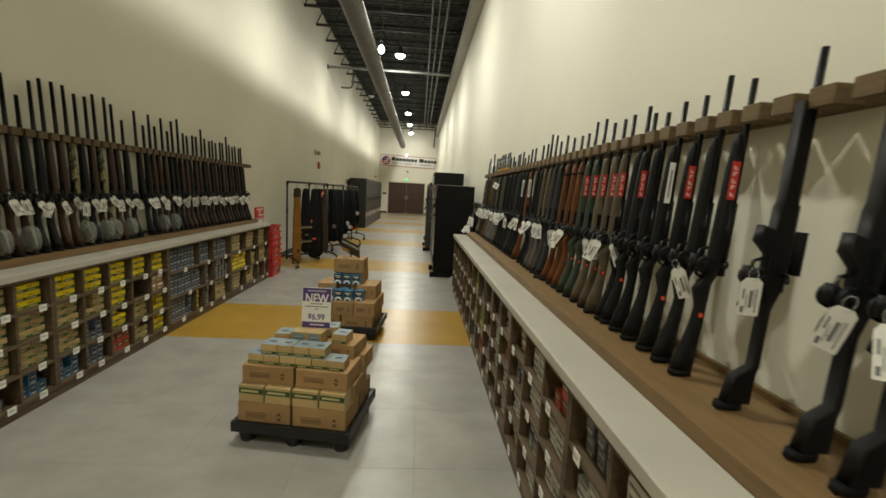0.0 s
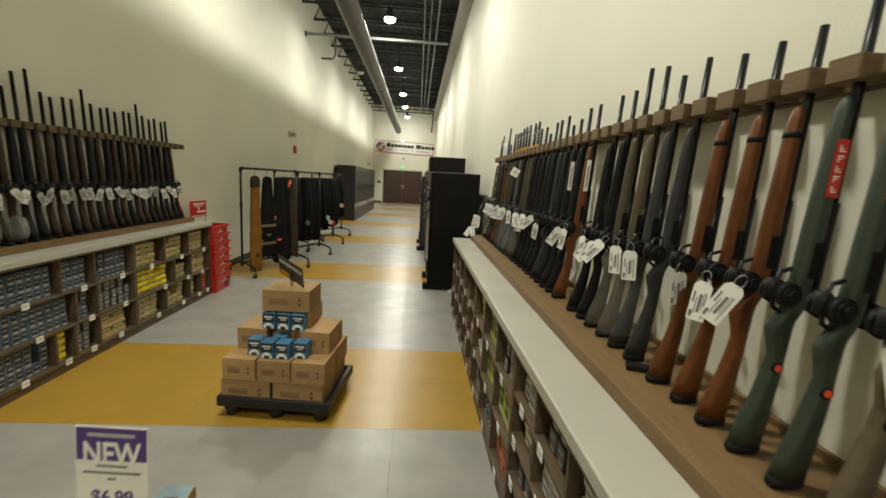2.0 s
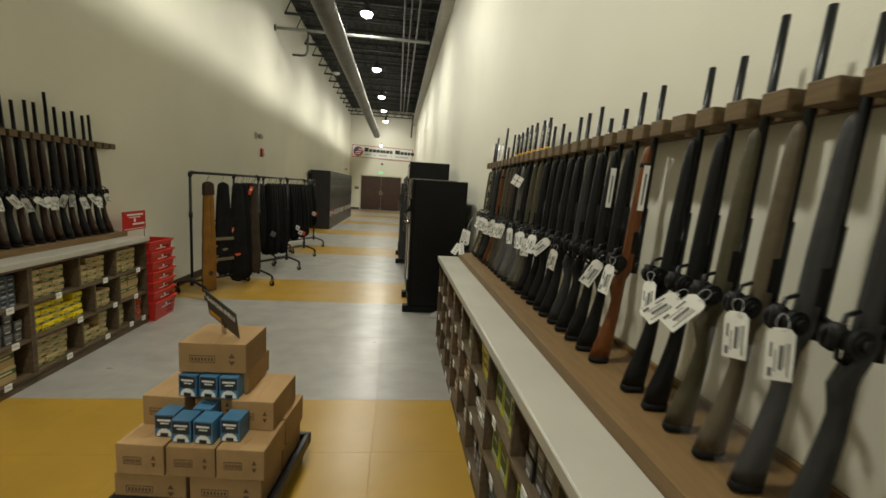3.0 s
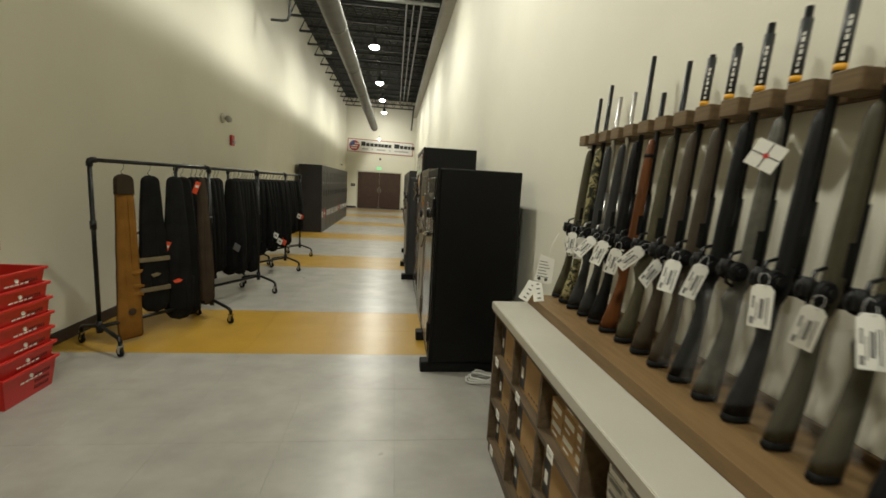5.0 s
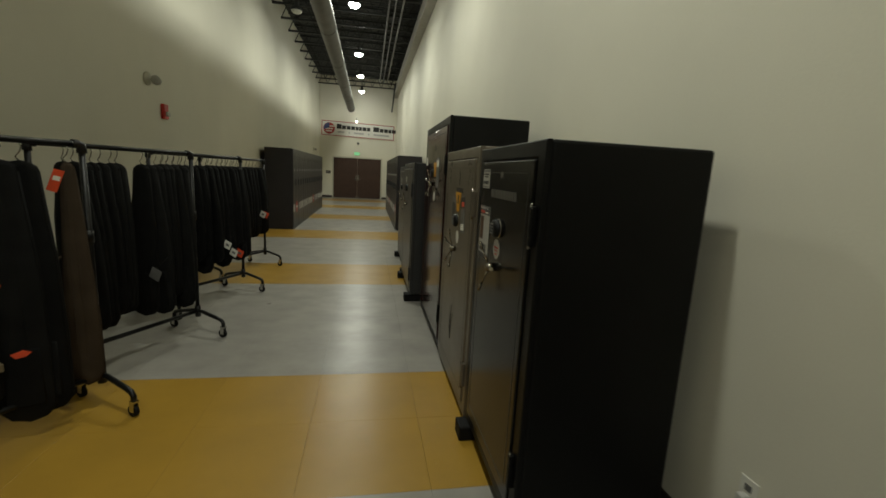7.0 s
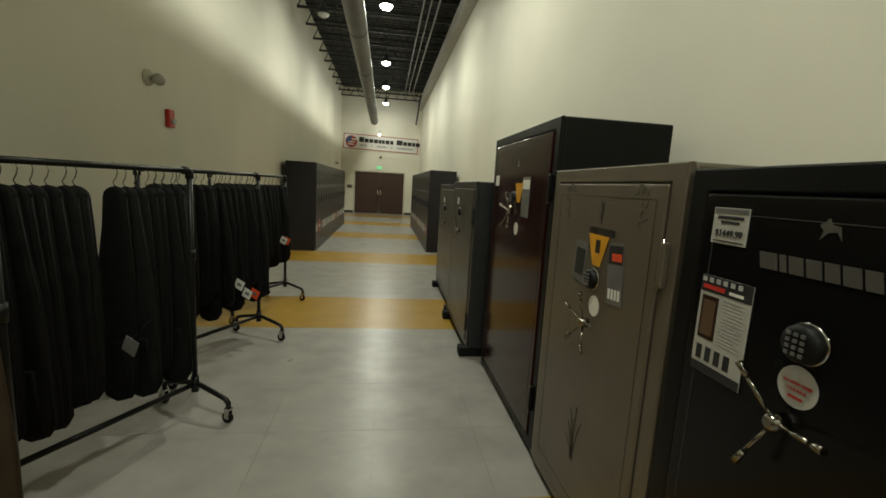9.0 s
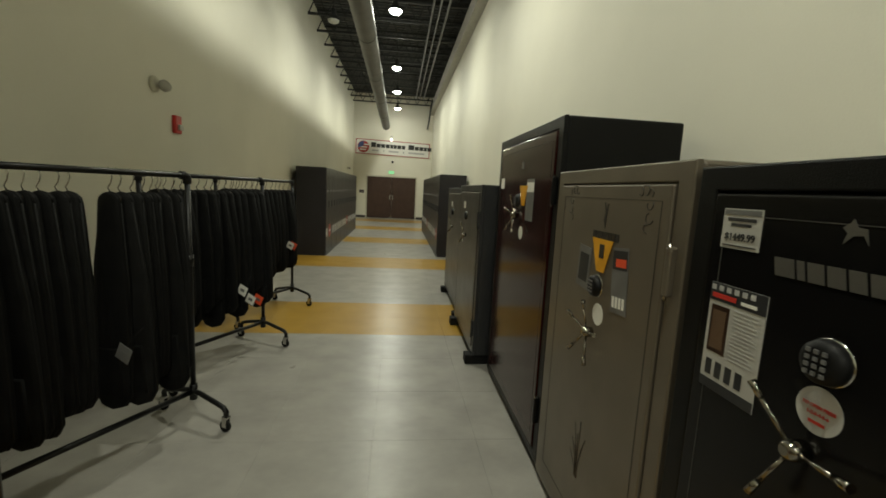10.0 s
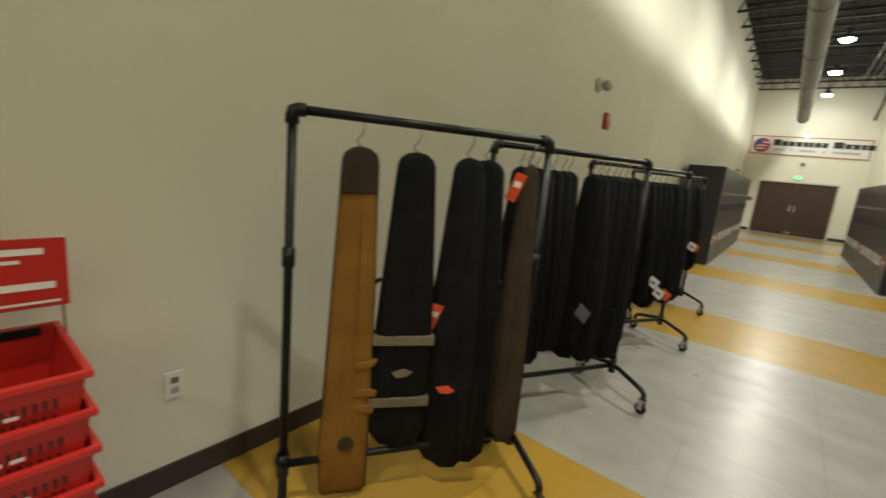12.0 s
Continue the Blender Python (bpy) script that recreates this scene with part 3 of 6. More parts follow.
CART = {
    "tan": (carton("ammo_box", 0.107, 0.2, 0.052, TANBOX, GREENBAND, 0), "tan and green ammunition carton on a shelf"),
    "yellow": (carton("cartridge_box", 0.099, 0.18, 0.052, YELLOWBOX, GREENBAND, 0), "yellow ammunition carton with a dark band on a shelf"),
    "blue": (carton("shell_box", 0.061, 0.12, 0.072, BLUEBOX, DARKBOX, 2), "blue shotgun shell carton on a shelf"),
    "slate": (carton("shell_box", 0.061, 0.12, 0.07, SLATE, DARKBOX, 2), "slate grey shotgun shell carton on a shelf"),
    "dark": (carton("bullet_box", 0.078, 0.16, 0.075, DARKBOX, GREYDEC, 2), "charcoal ammunition carton on a shelf"),
    "red": (carton("bullet_box", 0.074, 0.13, 0.07, REDBOX, DARKBOX, 1), "red ammunition carton on a shelf"),
    "green": (carton("ammo_box", 0.157, 0.2, 0.105, TANBOX, GREENBAND, 1), "large tan and green ammunition carton on a shelf"),
    "white": (carton("accessory_packet", 0.087, 0.18, 0.036, WHITEBOX, GREYDEC, 3), "white accessory packet lying on a shelf"),
    "lime": (carton("accessory_packet", 0.124, 0.1, 0.16, LIMEBOX, GREENBAND, 2), "lime green hanging packet on a shelf"),
    "case": (carton("shipping_box", 0.334, 0.3, 0.205, CARD, DARKBOX, 5), "brown cardboard box with a dark label on a shelf"),
    "brownbox": (carton("accessory_box", 0.107, 0.18, 0.075, CARD, PAPER, 3), "small brown box on a shelf"),
}
rng = random.Random(7)


def fill(kind, wall, y0, y1, z0, z1):
    """Stacks cartons of one kind in a compartment, front row only; wall: -1 for the counter at XL, 1 for the one at XR."""
    (me, (w, d, h)), label = CART[kind]
    n = max(1, int((y1 - y0 - 0.012) / (w + 0.003)))
    rows = max(1, int((z1 - z0 - 0.006) / (h + 0.001)))
    group = label.split(" on ")[0] + "s"
    front = LFRONT - 0.035 if wall < 0 else RFRONT + 0.035
    for c in range(n):
        top = max(1, rows - (rng.random() < 0.12) - (rng.random() < 0.06) * rng.randint(0, rows - 1))
        for r in range(top):
            y = y0 + 0.008 + (w + 0.003) * (c + 0.5) + rng.uniform(-0.001, 0.001)
            x = front + wall * rng.uniform(0, 0.012)
            ob = new(me.name, me)
            ob.matrix_basis = pose(x, y, z0 + 0.001 + r * (h + 0.0008), 0, 0, (90 if wall < 0 else -90) + rng.uniform(-1.2, 1.2))
            tagged(new("printed_panel", PRINTS[me.name]), kind="stuff").parent = ob
            tagged(ob, label, "box" if "accessory" in me.name or "shipping" in me.name else "ammunition box", group)


LFRONT, RFRONT = -0.50, 2.47
CAB_TOP, CAB_BASE = COUNTER - 0.045, 0.085


def cubby(wall, y0, y1, dividers, shelves, stock):
    """One cubby unit. dividers: for each row the y values of its uprights; shelves: z of the boards between rows; stock: for each row the kinds."""
    u = thing("cubby_cabinet", "brown wood-grain cubby cabinet stocked with cartons under the counter", "cabinet", group="cubby cabinets")
    xf, xb = (LFRONT, XL + 0.004) if wall < 0 else (RFRONT, XR - 0.004)
    a, b = min(xf, xb), max(xf, xb)
    s = 1 if wall < 0 else -1
    part("plinth", B(min(xf - s * 0.012, xb), max(xf - s * 0.012, xb), y0 + 0.001, y1 - 0.001, 0, CAB_BASE - 0.02), LWOOD, u)
    part("side_panel", B(a, b, y0 + 0.001, y0 + 0.02, CAB_BASE - 0.02, CAB_TOP), LWOOD, u)
    part("side_panel", B(a, b, y1 - 0.02, y1 - 0.001, CAB_BASE - 0.02, CAB_TOP), LWOOD, u)
    part("back_panel", B(min(xb, xb + s * 0.012), max(xb, xb + s * 0.012), y0 + 0.02, y1 - 0.02, CAB_BASE - 0.02, CAB_TOP), LWOOD, u)
    zs = [CAB_BASE, *shelves, CAB_TOP]
    for i, z in enumerate(zs[:-1]):
        part("shelf_board", B(a + 0.001, b - 0.001, y0 + 0.02, y1 - 0.02, z - 0.02, z, bevel=0.0015), LWOOD, u)
    for i in range(len(zs) - 1):
        top = zs[i + 1] - (0.02 if i < len(zs) - 2 else 0.0)
        ys = [y0 + 0.02, *dividers[i], y1 - 0.02]
        for d in dividers[i]:
            part("divider", B(a + 0.003, b - 0.003, d - 0.009, d + 0.009, zs[i], top, bevel=0.0015), LWOOD, u)
        for k in range(len(ys) - 1):
            kind = stock[i][k % len(stock[i])]
            lo, hi = ys[k] + (0.01 if k else 0), ys[k + 1] - (0.01 if k < len(ys) - 2 else 0)
            if kind:
                fill(kind, wall, lo, hi, zs[i], top)
            piece("price_tag", TAGM, u, pose(xf + s * 0.0005, lo + (hi - lo) * rng.uniform(0.45, 0.75), zs[i] - 0.006, 0, 0, 90 * s))
    return u


R4 = [0.275, 0.465, 0.655]
R3 = [0.34, 0.595]
for y0, st4 in ((1.881, [["dark", "blue", "tan"], ["tan", "tan", "tan"], ["tan", "tan", "yellow"], ["tan", "yellow", "tan"]]),
                (3.201, [["blue", "slate", "red", "tan", "yellow"], ["tan", "slate", "yellow", "tan", "yellow"], ["tan", "tan", "yellow", None, "brownbox"], ["yellow", "yellow", "yellow", "yellow", "yellow"]])):
    dv = [y0 + 0.264 * k for k in range(1, 5)]
    cubby(-1, y0, y0 + 1.32, [dv] * 4, R4, st4)
cubby(-1, 4.521, 5.915, [[5.032, 5.214, 5.462], [5.239, 5.462], [5.115, 5.445]], R3, [["slate", "yellow", "dark", "green"], ["slate", "slate", "dark"], ["slate", "slate", "slate"]])
cubby(-1, 5.915, 7.326, [[6.394, 6.848, 7.095], [6.559, 6.889], [6.394, 6.848]], R3, [["tan", "tan", "tan", "red"], ["yellow", "tan", "green"], ["tan", "tan", "tan"]])
for i, y0 in enumerate((0.742, 1.732, 2.722)):
    dv = [y0 + 0.33 * k for k in (1, 2)]
    cubby(1, y0, y0 + 0.99, [dv] * 4, R4, [[["white", "white", "dark"], ["red", "white", "brownbox"], ["white", "dark", "white"]][(i + r) % 3] for r in range(4)])
cubby(1, 3.712, 4.999, [[4.141, 4.571]] * 3, R3, [["red", "blue", "dark"], ["lime", "lime", "white"], ["dark", "lime", "yellow"]])
cubby(1, 4.999, 6.897, [[5.379, 5.758, 6.138, 6.518]] * 3, R3, [["white", "brownbox", "brownbox", "case", "case"], ["brownbox", "brownbox", "case", "case", "case"], ["lime", "white", "brownbox", "case", "case"]])


def counter(wall, y0, y1):
    xf, xb = (LFRONT + 0.02, XL) if wall < 0 else (RFRONT - 0.02, XR)
    s = -wall
    lx = xf - s * 0.2
    c = thing("countertop", "long off-white laminate countertop above the cubby cabinets", "countertop")
    part("slab", B(min(xf, lx + s * 0.002), max(xf, lx + s * 0.002), y0, y1, CAB_TOP + 0.002, COUNTER, bevel=0.004), LAMINATE, c)
    part("edge_band", B(min(xf, xf + s * 0.003), max(xf, xf + s * 0.003), y0, y1, CAB_TOP + 0.004, COUNTER - 0.003), LAMINATE, c)
    part("underside_strip", B(min(xf - s * 0.002, xf - s * 0.018), max(xf - s * 0.002, xf - s * 0.018), y0 + 0.002, y1 - 0.002, CAB_TOP - 0.012, CAB_TOP + 0.001), LWOOD, c)
    g = thing("gun_ledge", "brown wooden ledge holding a row of rifle butts", "ledge")
    part("board", B(min(lx, xb + s * 0.003), max(lx, xb + s * 0.003), y0 - 0.002, y1 - 0.012, CAB_TOP + 0.002, 0.945, bevel=0.004), LWOODH, g)
    part("front_lip", B(min(lx, lx + s * 0.004), max(lx, lx + s * 0.004), y0, y1 - 0.014, COUNTER + 0.001, 0.948, bevel=0.001), LWOODH, g)
    part("wall_strip", B(min(xb + s * 0.003, xb + s * 0.02), max(xb + s * 0.003, xb + s * 0.02), y0, y1 - 0.02, 0.946, 0.965), LWOODH, g)
    return c


counter(-1, 0.495, 7.343)
counter(1, 0.495, 6.905)


def rail(wall, y0, y1, pitch, z):
    r = thing("gun_rack_rail", "brown wooden notched barrel rail on the wall", "rack rail")
    xb = XL if wall < 0 else XR
    s = -wall
    part("back_strip", B(min(xb + s * 0.002, xb + s * 0.03), max(xb + s * 0.002, xb + s * 0.03), y0, y1, z - 0.028, z + 0.028), RAILW, r)
    bm = B(min(xb + s * 0.0305, xb + s * 0.115), max(xb + s * 0.0305, xb + s * 0.115), -0.036, 0.036, -0.026, 0.026, bevel=0.003)
    me = mesh("rail_block", bm, RAILW)
    y = y0 + 0.05
    while y < y1 - 0.03:
        piece("rail_block", me, r, pose(0, y, z))
        y += pitch
    return r


RP, LP = 0.1159, 0.1031
rail(1, 0.61, 7.029, RP, 1.81)
rail(-1, 1.815, 7.507, LP, 1.78)


# ---- rifles: butt at the origin, barrel up, underside towards -x ----
STOCK = [(0.02, -0.103, -0.028, 0.019), (0.06, -0.094, -0.026, 0.0205), (0.14, -0.07, -0.022, 0.0195), (0.2, -0.058, -0.019, 0.018), (0.24, -0.054, -0.0175, 0.0155), (0.272, -0.064, -0.0155, 0.015), (0.3, -0.074, -0.0145, 0.0155),
         (0.322, -0.062, -0.013, 0.0165), (0.345, -0.048, -0.004, 0.018), (0.37, -0.044, 0.003, 0.019), (0.43, -0.039, 0.004, 0.0195), (0.52, -0.037, 0.004, 0.0195), (0.62, -0.034, 0.004, 0.0185), (0.72, -0.03, 0.003, 0.0172), (0.778, -0.026, 0.002, 0.0155), (0.8, -0.021, -0.001, 0.0115), (0.81, -0.014, -0.006, 0.004)]
TACTICAL = [(-0.012, 0.02), (-0.012, 0.11), (-0.006, 0.13), (-0.006, 0.3), (0.004, 0.33), (0.014, 0.36), (0.014, 0.58), (0.008, 0.6), (0.008, 0.86), (-0.03, 0.86), (-0.03, 0.6), (-0.036, 0.58), (-0.038, 0.52), (-0.07, 0.53), (-0.075, 0.485), (-0.04, 0.45), (-0.04, 0.385), (-0.075, 0.33), (-0.085, 0.3), (-0.066, 0.288), (-0.032, 0.34), (-0.026, 0.3), (-0.026, 0.13), (-0.07, 0.1), (-0.085, 0.02)]


def loft(bm, rows, wide=1.0, seg=14):
    """A rounded stock through rows of (z, belly, top, half width)."""
    rings = []
    for z, x0, x1, w in rows:
        ring = []
        for k in range(seg):
            c, d = math.cos(2 * math.pi * k / seg), math.sin(2 * math.pi * k / seg)
            ring.append(bm.verts.new(((x0 + x1) / 2 + (x1 - x0) / 2 * math.copysign(abs(c) ** 0.8, c), w * wide * math.copysign(abs(d) ** 0.8, d), z)))
        rings.append(ring)
    for a, b in zip(rings, rings[1:]):
        for k in range(seg):
            bm.faces.new((a[k], a[(k + 1) % seg], b[(k + 1) % seg], b[k])).smooth = True
    bm.faces.new(rings[0][::-1])
    bm.faces.new(rings[-1])
    return bm


def long_gun(stock, barrel=BLUED, tip=1.02, label="", red=False, card=False, bag=False, tag=True, wrap=False, width=0.034, white=False, side=-1, shape=None, strip=False, bore=0.0125):
    r = thing("rifle", label, "rifle", None, "rifles on the wall racks")
    if shape is None:
        part("stock", loft(bmesh.new(), STOCK, width / 0.034), stock, r)
        if stock is WALNUT:
            part("barrel_band", loft(bmesh.new(), [(0.735, -0.031, 0.006, 0.0182), (0.748, -0.03, 0.006, 0.018)]), RUBBER, r, "black barrel band")
    else:
        part("stock", slab(bmesh.new(), shape, width, "y", bevel=0.004), stock, r)
    part("butt_pad", loft(bmesh.new(), [(0.0, -0.104, -0.029, 0.0175), (0.004, -0.106, -0.027, 0.0192), (0.0195, -0.104, -0.0275, 0.0194)], width / 0.034), RUBBER, r)
    part("receiver", rod(bmesh.new(), (0.008, 0, 0.35), (0.008, 0, 0.59), 0.017, 10), barrel, r)
    part("barrel", rod(bmesh.new(), (0.008, 0, 0.59), (0.008, 0, tip), bore, 10, bore * 0.76), barrel, r)
    part("trigger_guard", tube(bmesh.new(), [(-0.045, 0, 0.44), (-0.07, 0, 0.43), (-0.078, 0, 0.39), (-0.07, 0, 0.35), (-0.05, 0, 0.34)], 0.005, 6), barrel, r)
    part("bolt_handle", tube(bmesh.new(), [(0.008, -0.01, 0.4), (-0.005, -0.045, 0.395), (-0.02, -0.062, 0.385)], 0.007, 6), barrel, r)
    part("magazine_well", B(-0.026, -0.002, -width * 0.575, width * 0.575, 0.42, 0.505, bevel=0.004), RUBBER, r)
    bm = bmesh.new()
    rod(bm, (-0.06, -0.034, 0.385), (-0.06, 0.034, 0.385), 0.019, 12)
    for sy in (-1, 1):
        rod(bm, (-0.06, sy * 0.017, 0.385), (-0.06, sy * 0.03, 0.385), 0.029, 14, 0.026)
        rod(bm, (-0.06, sy * 0.0345, 0.385), (-0.06, sy * 0.042, 0.385), 0.012, 10)
    rod(bm, (-0.083, 0, 0.37), (-0.083, 0, 0.415), 0.013, 10)
    part("trigger_lock", bm, BLACKP, r)
    if red:
        fy = -width * 0.56
        la = part("hang_label", B(-0.028, -0.002, fy - 0.0022, fy - 0.0008, 0.60, 0.72), REDTAG, r, "red label with pale bars")
        bm = bmesh.new()
        for k in range(5):
            z0 = 0.61 + k * 0.021
            box(bm, -0.021, -0.0185, fy - 0.003, fy - 0.0023, z0, z0 + 0.014)
            box(bm, -0.0185, -0.0085, fy - 0.003, fy - 0.0023, z0 + 0.011 * (k % 2), z0 + 0.003 + 0.011 * (k % 2))
            box(bm, -0.0185, -0.011, fy - 0.003, fy - 0.0023, z0 + 0.006, z0 + 0.008)
        part("print_bar", bm, PAPER, la)
        part("button_ring", rod(bmesh.new(), (-0.042, fy - 0.0015, 0.215), (-0.042, fy + 0.004, 0.215), 0.0125, 16), RUBBER, r)
        part("stock_button", rod(bmesh.new(), (-0.042, fy - 0.003, 0.215), (-0.042, fy + 0.004, 0.215), 0.0085, 14), ORANGET, r, "small orange round sticker")
    if strip:
        la = part("barrel_label", rod(bmesh.new(), (0.008, 0, 0.895), (0.008, 0, 1.06), 0.0135, 10), DARKBOX, r, "black barrel sleeve with white print")
        part("label_end", rod(bmesh.new(), (0.008, 0, 0.9), (0.008, 0, 0.916), 0.0138, 10), YELLOWDEC, la)
        for k in range(7):
            bar = part("print_bar", B(-0.0032, 0.0032 - 0.002 * (k % 3 == 1), -0.0142, -0.0128, 0, 0.0085 + 0.003 * (k % 2)), PAPER, la)
            bar.matrix_basis = pose(0.008, 0, 0.922 + 0.0155 * k, 0, 0, -42)
    if bag:
        oval = [(-0.068 + 0.052 * math.cos(radians(20 * k)), 0.105 + 0.088 * math.sin(radians(20 * k))) for k in range(18)]
        part("plastic_bag", slab(bmesh.new(), oval, width + 0.014, "y", bevel=0.008, puff=0.003), BAG, r, "cloudy plastic bag round the butt")
        part("bag_seam", tube(bmesh.new(), [(x, 0, z) for x, z in oval + oval[:1]], 0.004, 6), BAG, r)
    if card:
        cd = part("target_card", B(-0.036, 0.036, -0.001, 0.001, -0.036, 0.036), PAPER, r, "white square card with a cross mark")
        cd.matrix_basis = pose(-0.055, -0.03, 0.7, 0, 24, -30)
        part("cross", B(-0.034, 0.034, -0.0018, -0.0011, -0.0015, 0.0015), DARKBOX, cd)
        part("cross", B(-0.0015, 0.0015, -0.0023, -0.0012, -0.034, 0.034), DARKBOX, cd)
        part("centre_dot", rod(bmesh.new(), (0, -0.0028, 0), (0, -0.0012, 0), 0.007, 12), REDTAG, cd)
    if shape is not None:
        part("optic", rod(bmesh.new(), (0.045, 0, 0.4), (0.045, 0, 0.52), 0.017, 12), RUBBER, r)
        part("optic_mount", B(0.012, 0.034, -0.008, 0.008, 0.43, 0.49), RUBBER, r)
    if white:
        fy = -width * 0.56
        la = part("hang_label", B(-0.026, -0.004, fy - 0.0022, fy - 0.0008, 0.58, 0.74), PAPER, r, "white label")
        part("print_bar", B(-0.018, -0.012, fy - 0.003, fy - 0.0023, 0.6, 0.71), GREYDEC, la)
    if wrap:
        part("plastic_wrap", slab(bmesh.new(), [(-0.01, 0.05), (-0.006, 0.3), (-0.05, 0.33), (-0.112, 0.32), (-0.1, 0.2), (-0.137, 0.05)], width + 0.012, "y", bevel=0.006, puff=0.004), WRAP, r, "crumpled clear plastic wrap")
    if tag:
        tg = part("price_tag", slab(bmesh.new(), [(-0.014, 0.0), (0.014, 0.0), (0.024, -0.012), (0.024, -0.108), (-0.024, -0.108), (-0.024, -0.012)], 0.0015, "y"), PAPER, r, "white card price tag")
        tg.matrix_basis = pose(-0.094, side * 0.03, 0.375, side * rng.uniform(-6, 18), rng.uniform(-8, 38), side * rng.uniform(20, 75))
        bm = bmesh.new()
        for x0, x1, z0, z1 in ((-0.002, 0.005, -0.085, -0.035), (0.013, 0.0155, -0.098, -0.03), (0.008, 0.0095, -0.08, -0.03), (-0.009, -0.007, -0.09, -0.045), (-0.019, -0.012, -0.1, -0.082), (-0.018, -0.014, -0.06, -0.03)):
            box(bm, x0, x1, -0.0018, 0.0018, z0, z1)
        part("print_bar", bm, GREYDEC, tg)
        part("string", tube(bmesh.new(), [(0.011 * math.cos(radians(30 * k)), 0.005 * math.sin(radians(60 * k)), 0.012 + 0.018 * math.sin(radians(30 * k))) for k in range(13)], 0.001, 5), GREYPRINT, tg)
    return r


KINDS = {
    "tactical": dict(stock=BLACKP, shape=TACTICAL, tip=1.0, label="black tactical rifle with a white price tag"),
    "black": dict(stock=BLACKP, label="black synthetic rifle with a white price tag on the rack"),
    "plain": dict(stock=BLACKP, tag=False, tip=0.96, label="black synthetic rifle standing on the rack"),
    "blackred": dict(stock=BLACKP, red=True, tag=False, tip=0.98, label="black synthetic rifle with a red label"),
    "blackwhite": dict(stock=BLACKP, white=True, tag=False, tip=0.98, label="black synthetic rifle with a white stock label"),
    "grey": dict(stock=GREYP, tip=1.03, tag=False, label="grey synthetic rifle with a price tag"),
    "greywrap": dict(stock=GREYP, wrap=True, tip=1.0, label="grey rifle with plastic wrap round its stock"),
    "olive": dict(stock=OLIVE, tip=1.08, label="olive synthetic rifle with a price tag"),
    "tan": dict(stock=TANP, wrap=True, tip=1.06, label="tan synthetic rifle with plastic wrap"),
    "tanred": dict(stock=TANP, red=True, tip=1.0, label="tan synthetic rifle with a red label"),
    "greenred": dict(stock=GREENP, red=True, tag=False, tip=1.04, label="dark green synthetic rifle with a red label"),
    "wood": dict(stock=WALNUT, tip=0.99, label="walnut-stocked rifle with a price tag"),
    "woodwhite": dict(stock=WALNUT, white=True, label="walnut-stocked rifle with a white label"),
    "camo": dict(stock=CAMO, tip=1.12, width=0.042, label="camouflage shotgun with a price tag"),
    "olivestrip": dict(stock=OLIVE, strip=True, wrap=True, tip=1.09, label="olive rifle in plastic wrap with a printed barrel sleeve"),
    "blackstrip": dict(stock=BLACKP, strip=True, wrap=True, tip=1.09, label="black rifle in plastic wrap with a printed barrel sleeve"),
    "greystrip": dict(stock=MOTTLE, strip=True, wrap=True, card=True, tip=1.09, tag=False, label="mottled grey rifle with a white target card"),
    "brownstrip": dict(stock=BROWNP, strip=True, tip=1.07, label="brown synthetic rifle with a printed barrel sleeve"),
    "longblack": dict(stock=BLACKP, tip=1.16, label="black rifle with a long barrel and price tag"),
    "steel": dict(stock=GREYP, barrel=STAIN, tip=1.04, label="grey rifle with a stainless barrel"),
    "lcamo": dict(stock=CAMO, side=1, width=0.046, bore=0.0155, bag=True, tip=1.24, label="camouflage shotgun with a long barrel and tag"),
    "lblack": dict(stock=BLACKP, side=1, width=0.046, bore=0.0155, tip=1.08, label="black rifle with a white price tag on the rack"),
    "lwrap": dict(stock=DWALNUT, side=1, width=0.046, bore=0.0155, tip=1.2, bag=True, label="dark shotgun with plastic wrap on its butt"),
    "dwood": dict(stock=DWALNUT, side=1, width=0.046, bore=0.0155, tip=1.1, label="dark walnut rifle with a white price tag"),
    "dwoodlong": dict(stock=DWALNUT, side=1, width=0.046, bore=0.0155, tip=1.24, label="dark walnut shotgun with a long barrel"),
    "dblack": dict(stock=BLACKP, side=1, width=0.046, bore=0.0155, tip=1.2, label="black shotgun with a long barrel"),
}
MADE = {}


def stand(kind, wall, y, jitter):
    lean = math.degrees(math.atan2(0.045, 0.87))
    if wall > 0:
        m = pose(2.868 + jitter * 0.3, y, 0.946, 0, lean + jitter * 20, jitter * 250)
    else:
        m = pose(-0.818 - jitter * 0.3, y, 0.946, 0, lean + jitter * 20, 180 + jitter * 250)
    if kind not in MADE:
        MADE[kind] = long_gun(**KINDS[kind])
        MADE[kind].matrix_basis = m
        return
    gun = copy_thing(MADE[kind], m)
    side = -1 if wall > 0 else 1
    for ch in gun.children:
        if ch.name.startswith("price_tag"):
            ch.matrix_basis = pose(-0.085 + rng.uniform(-0.012, 0.012), side * rng.uniform(0.022, 0.04), 0.372 + rng.uniform(-0.03, 0.015), side * rng.uniform(-14, 22), rng.uniform(-25, 50), side * rng.uniform(-5, 80))


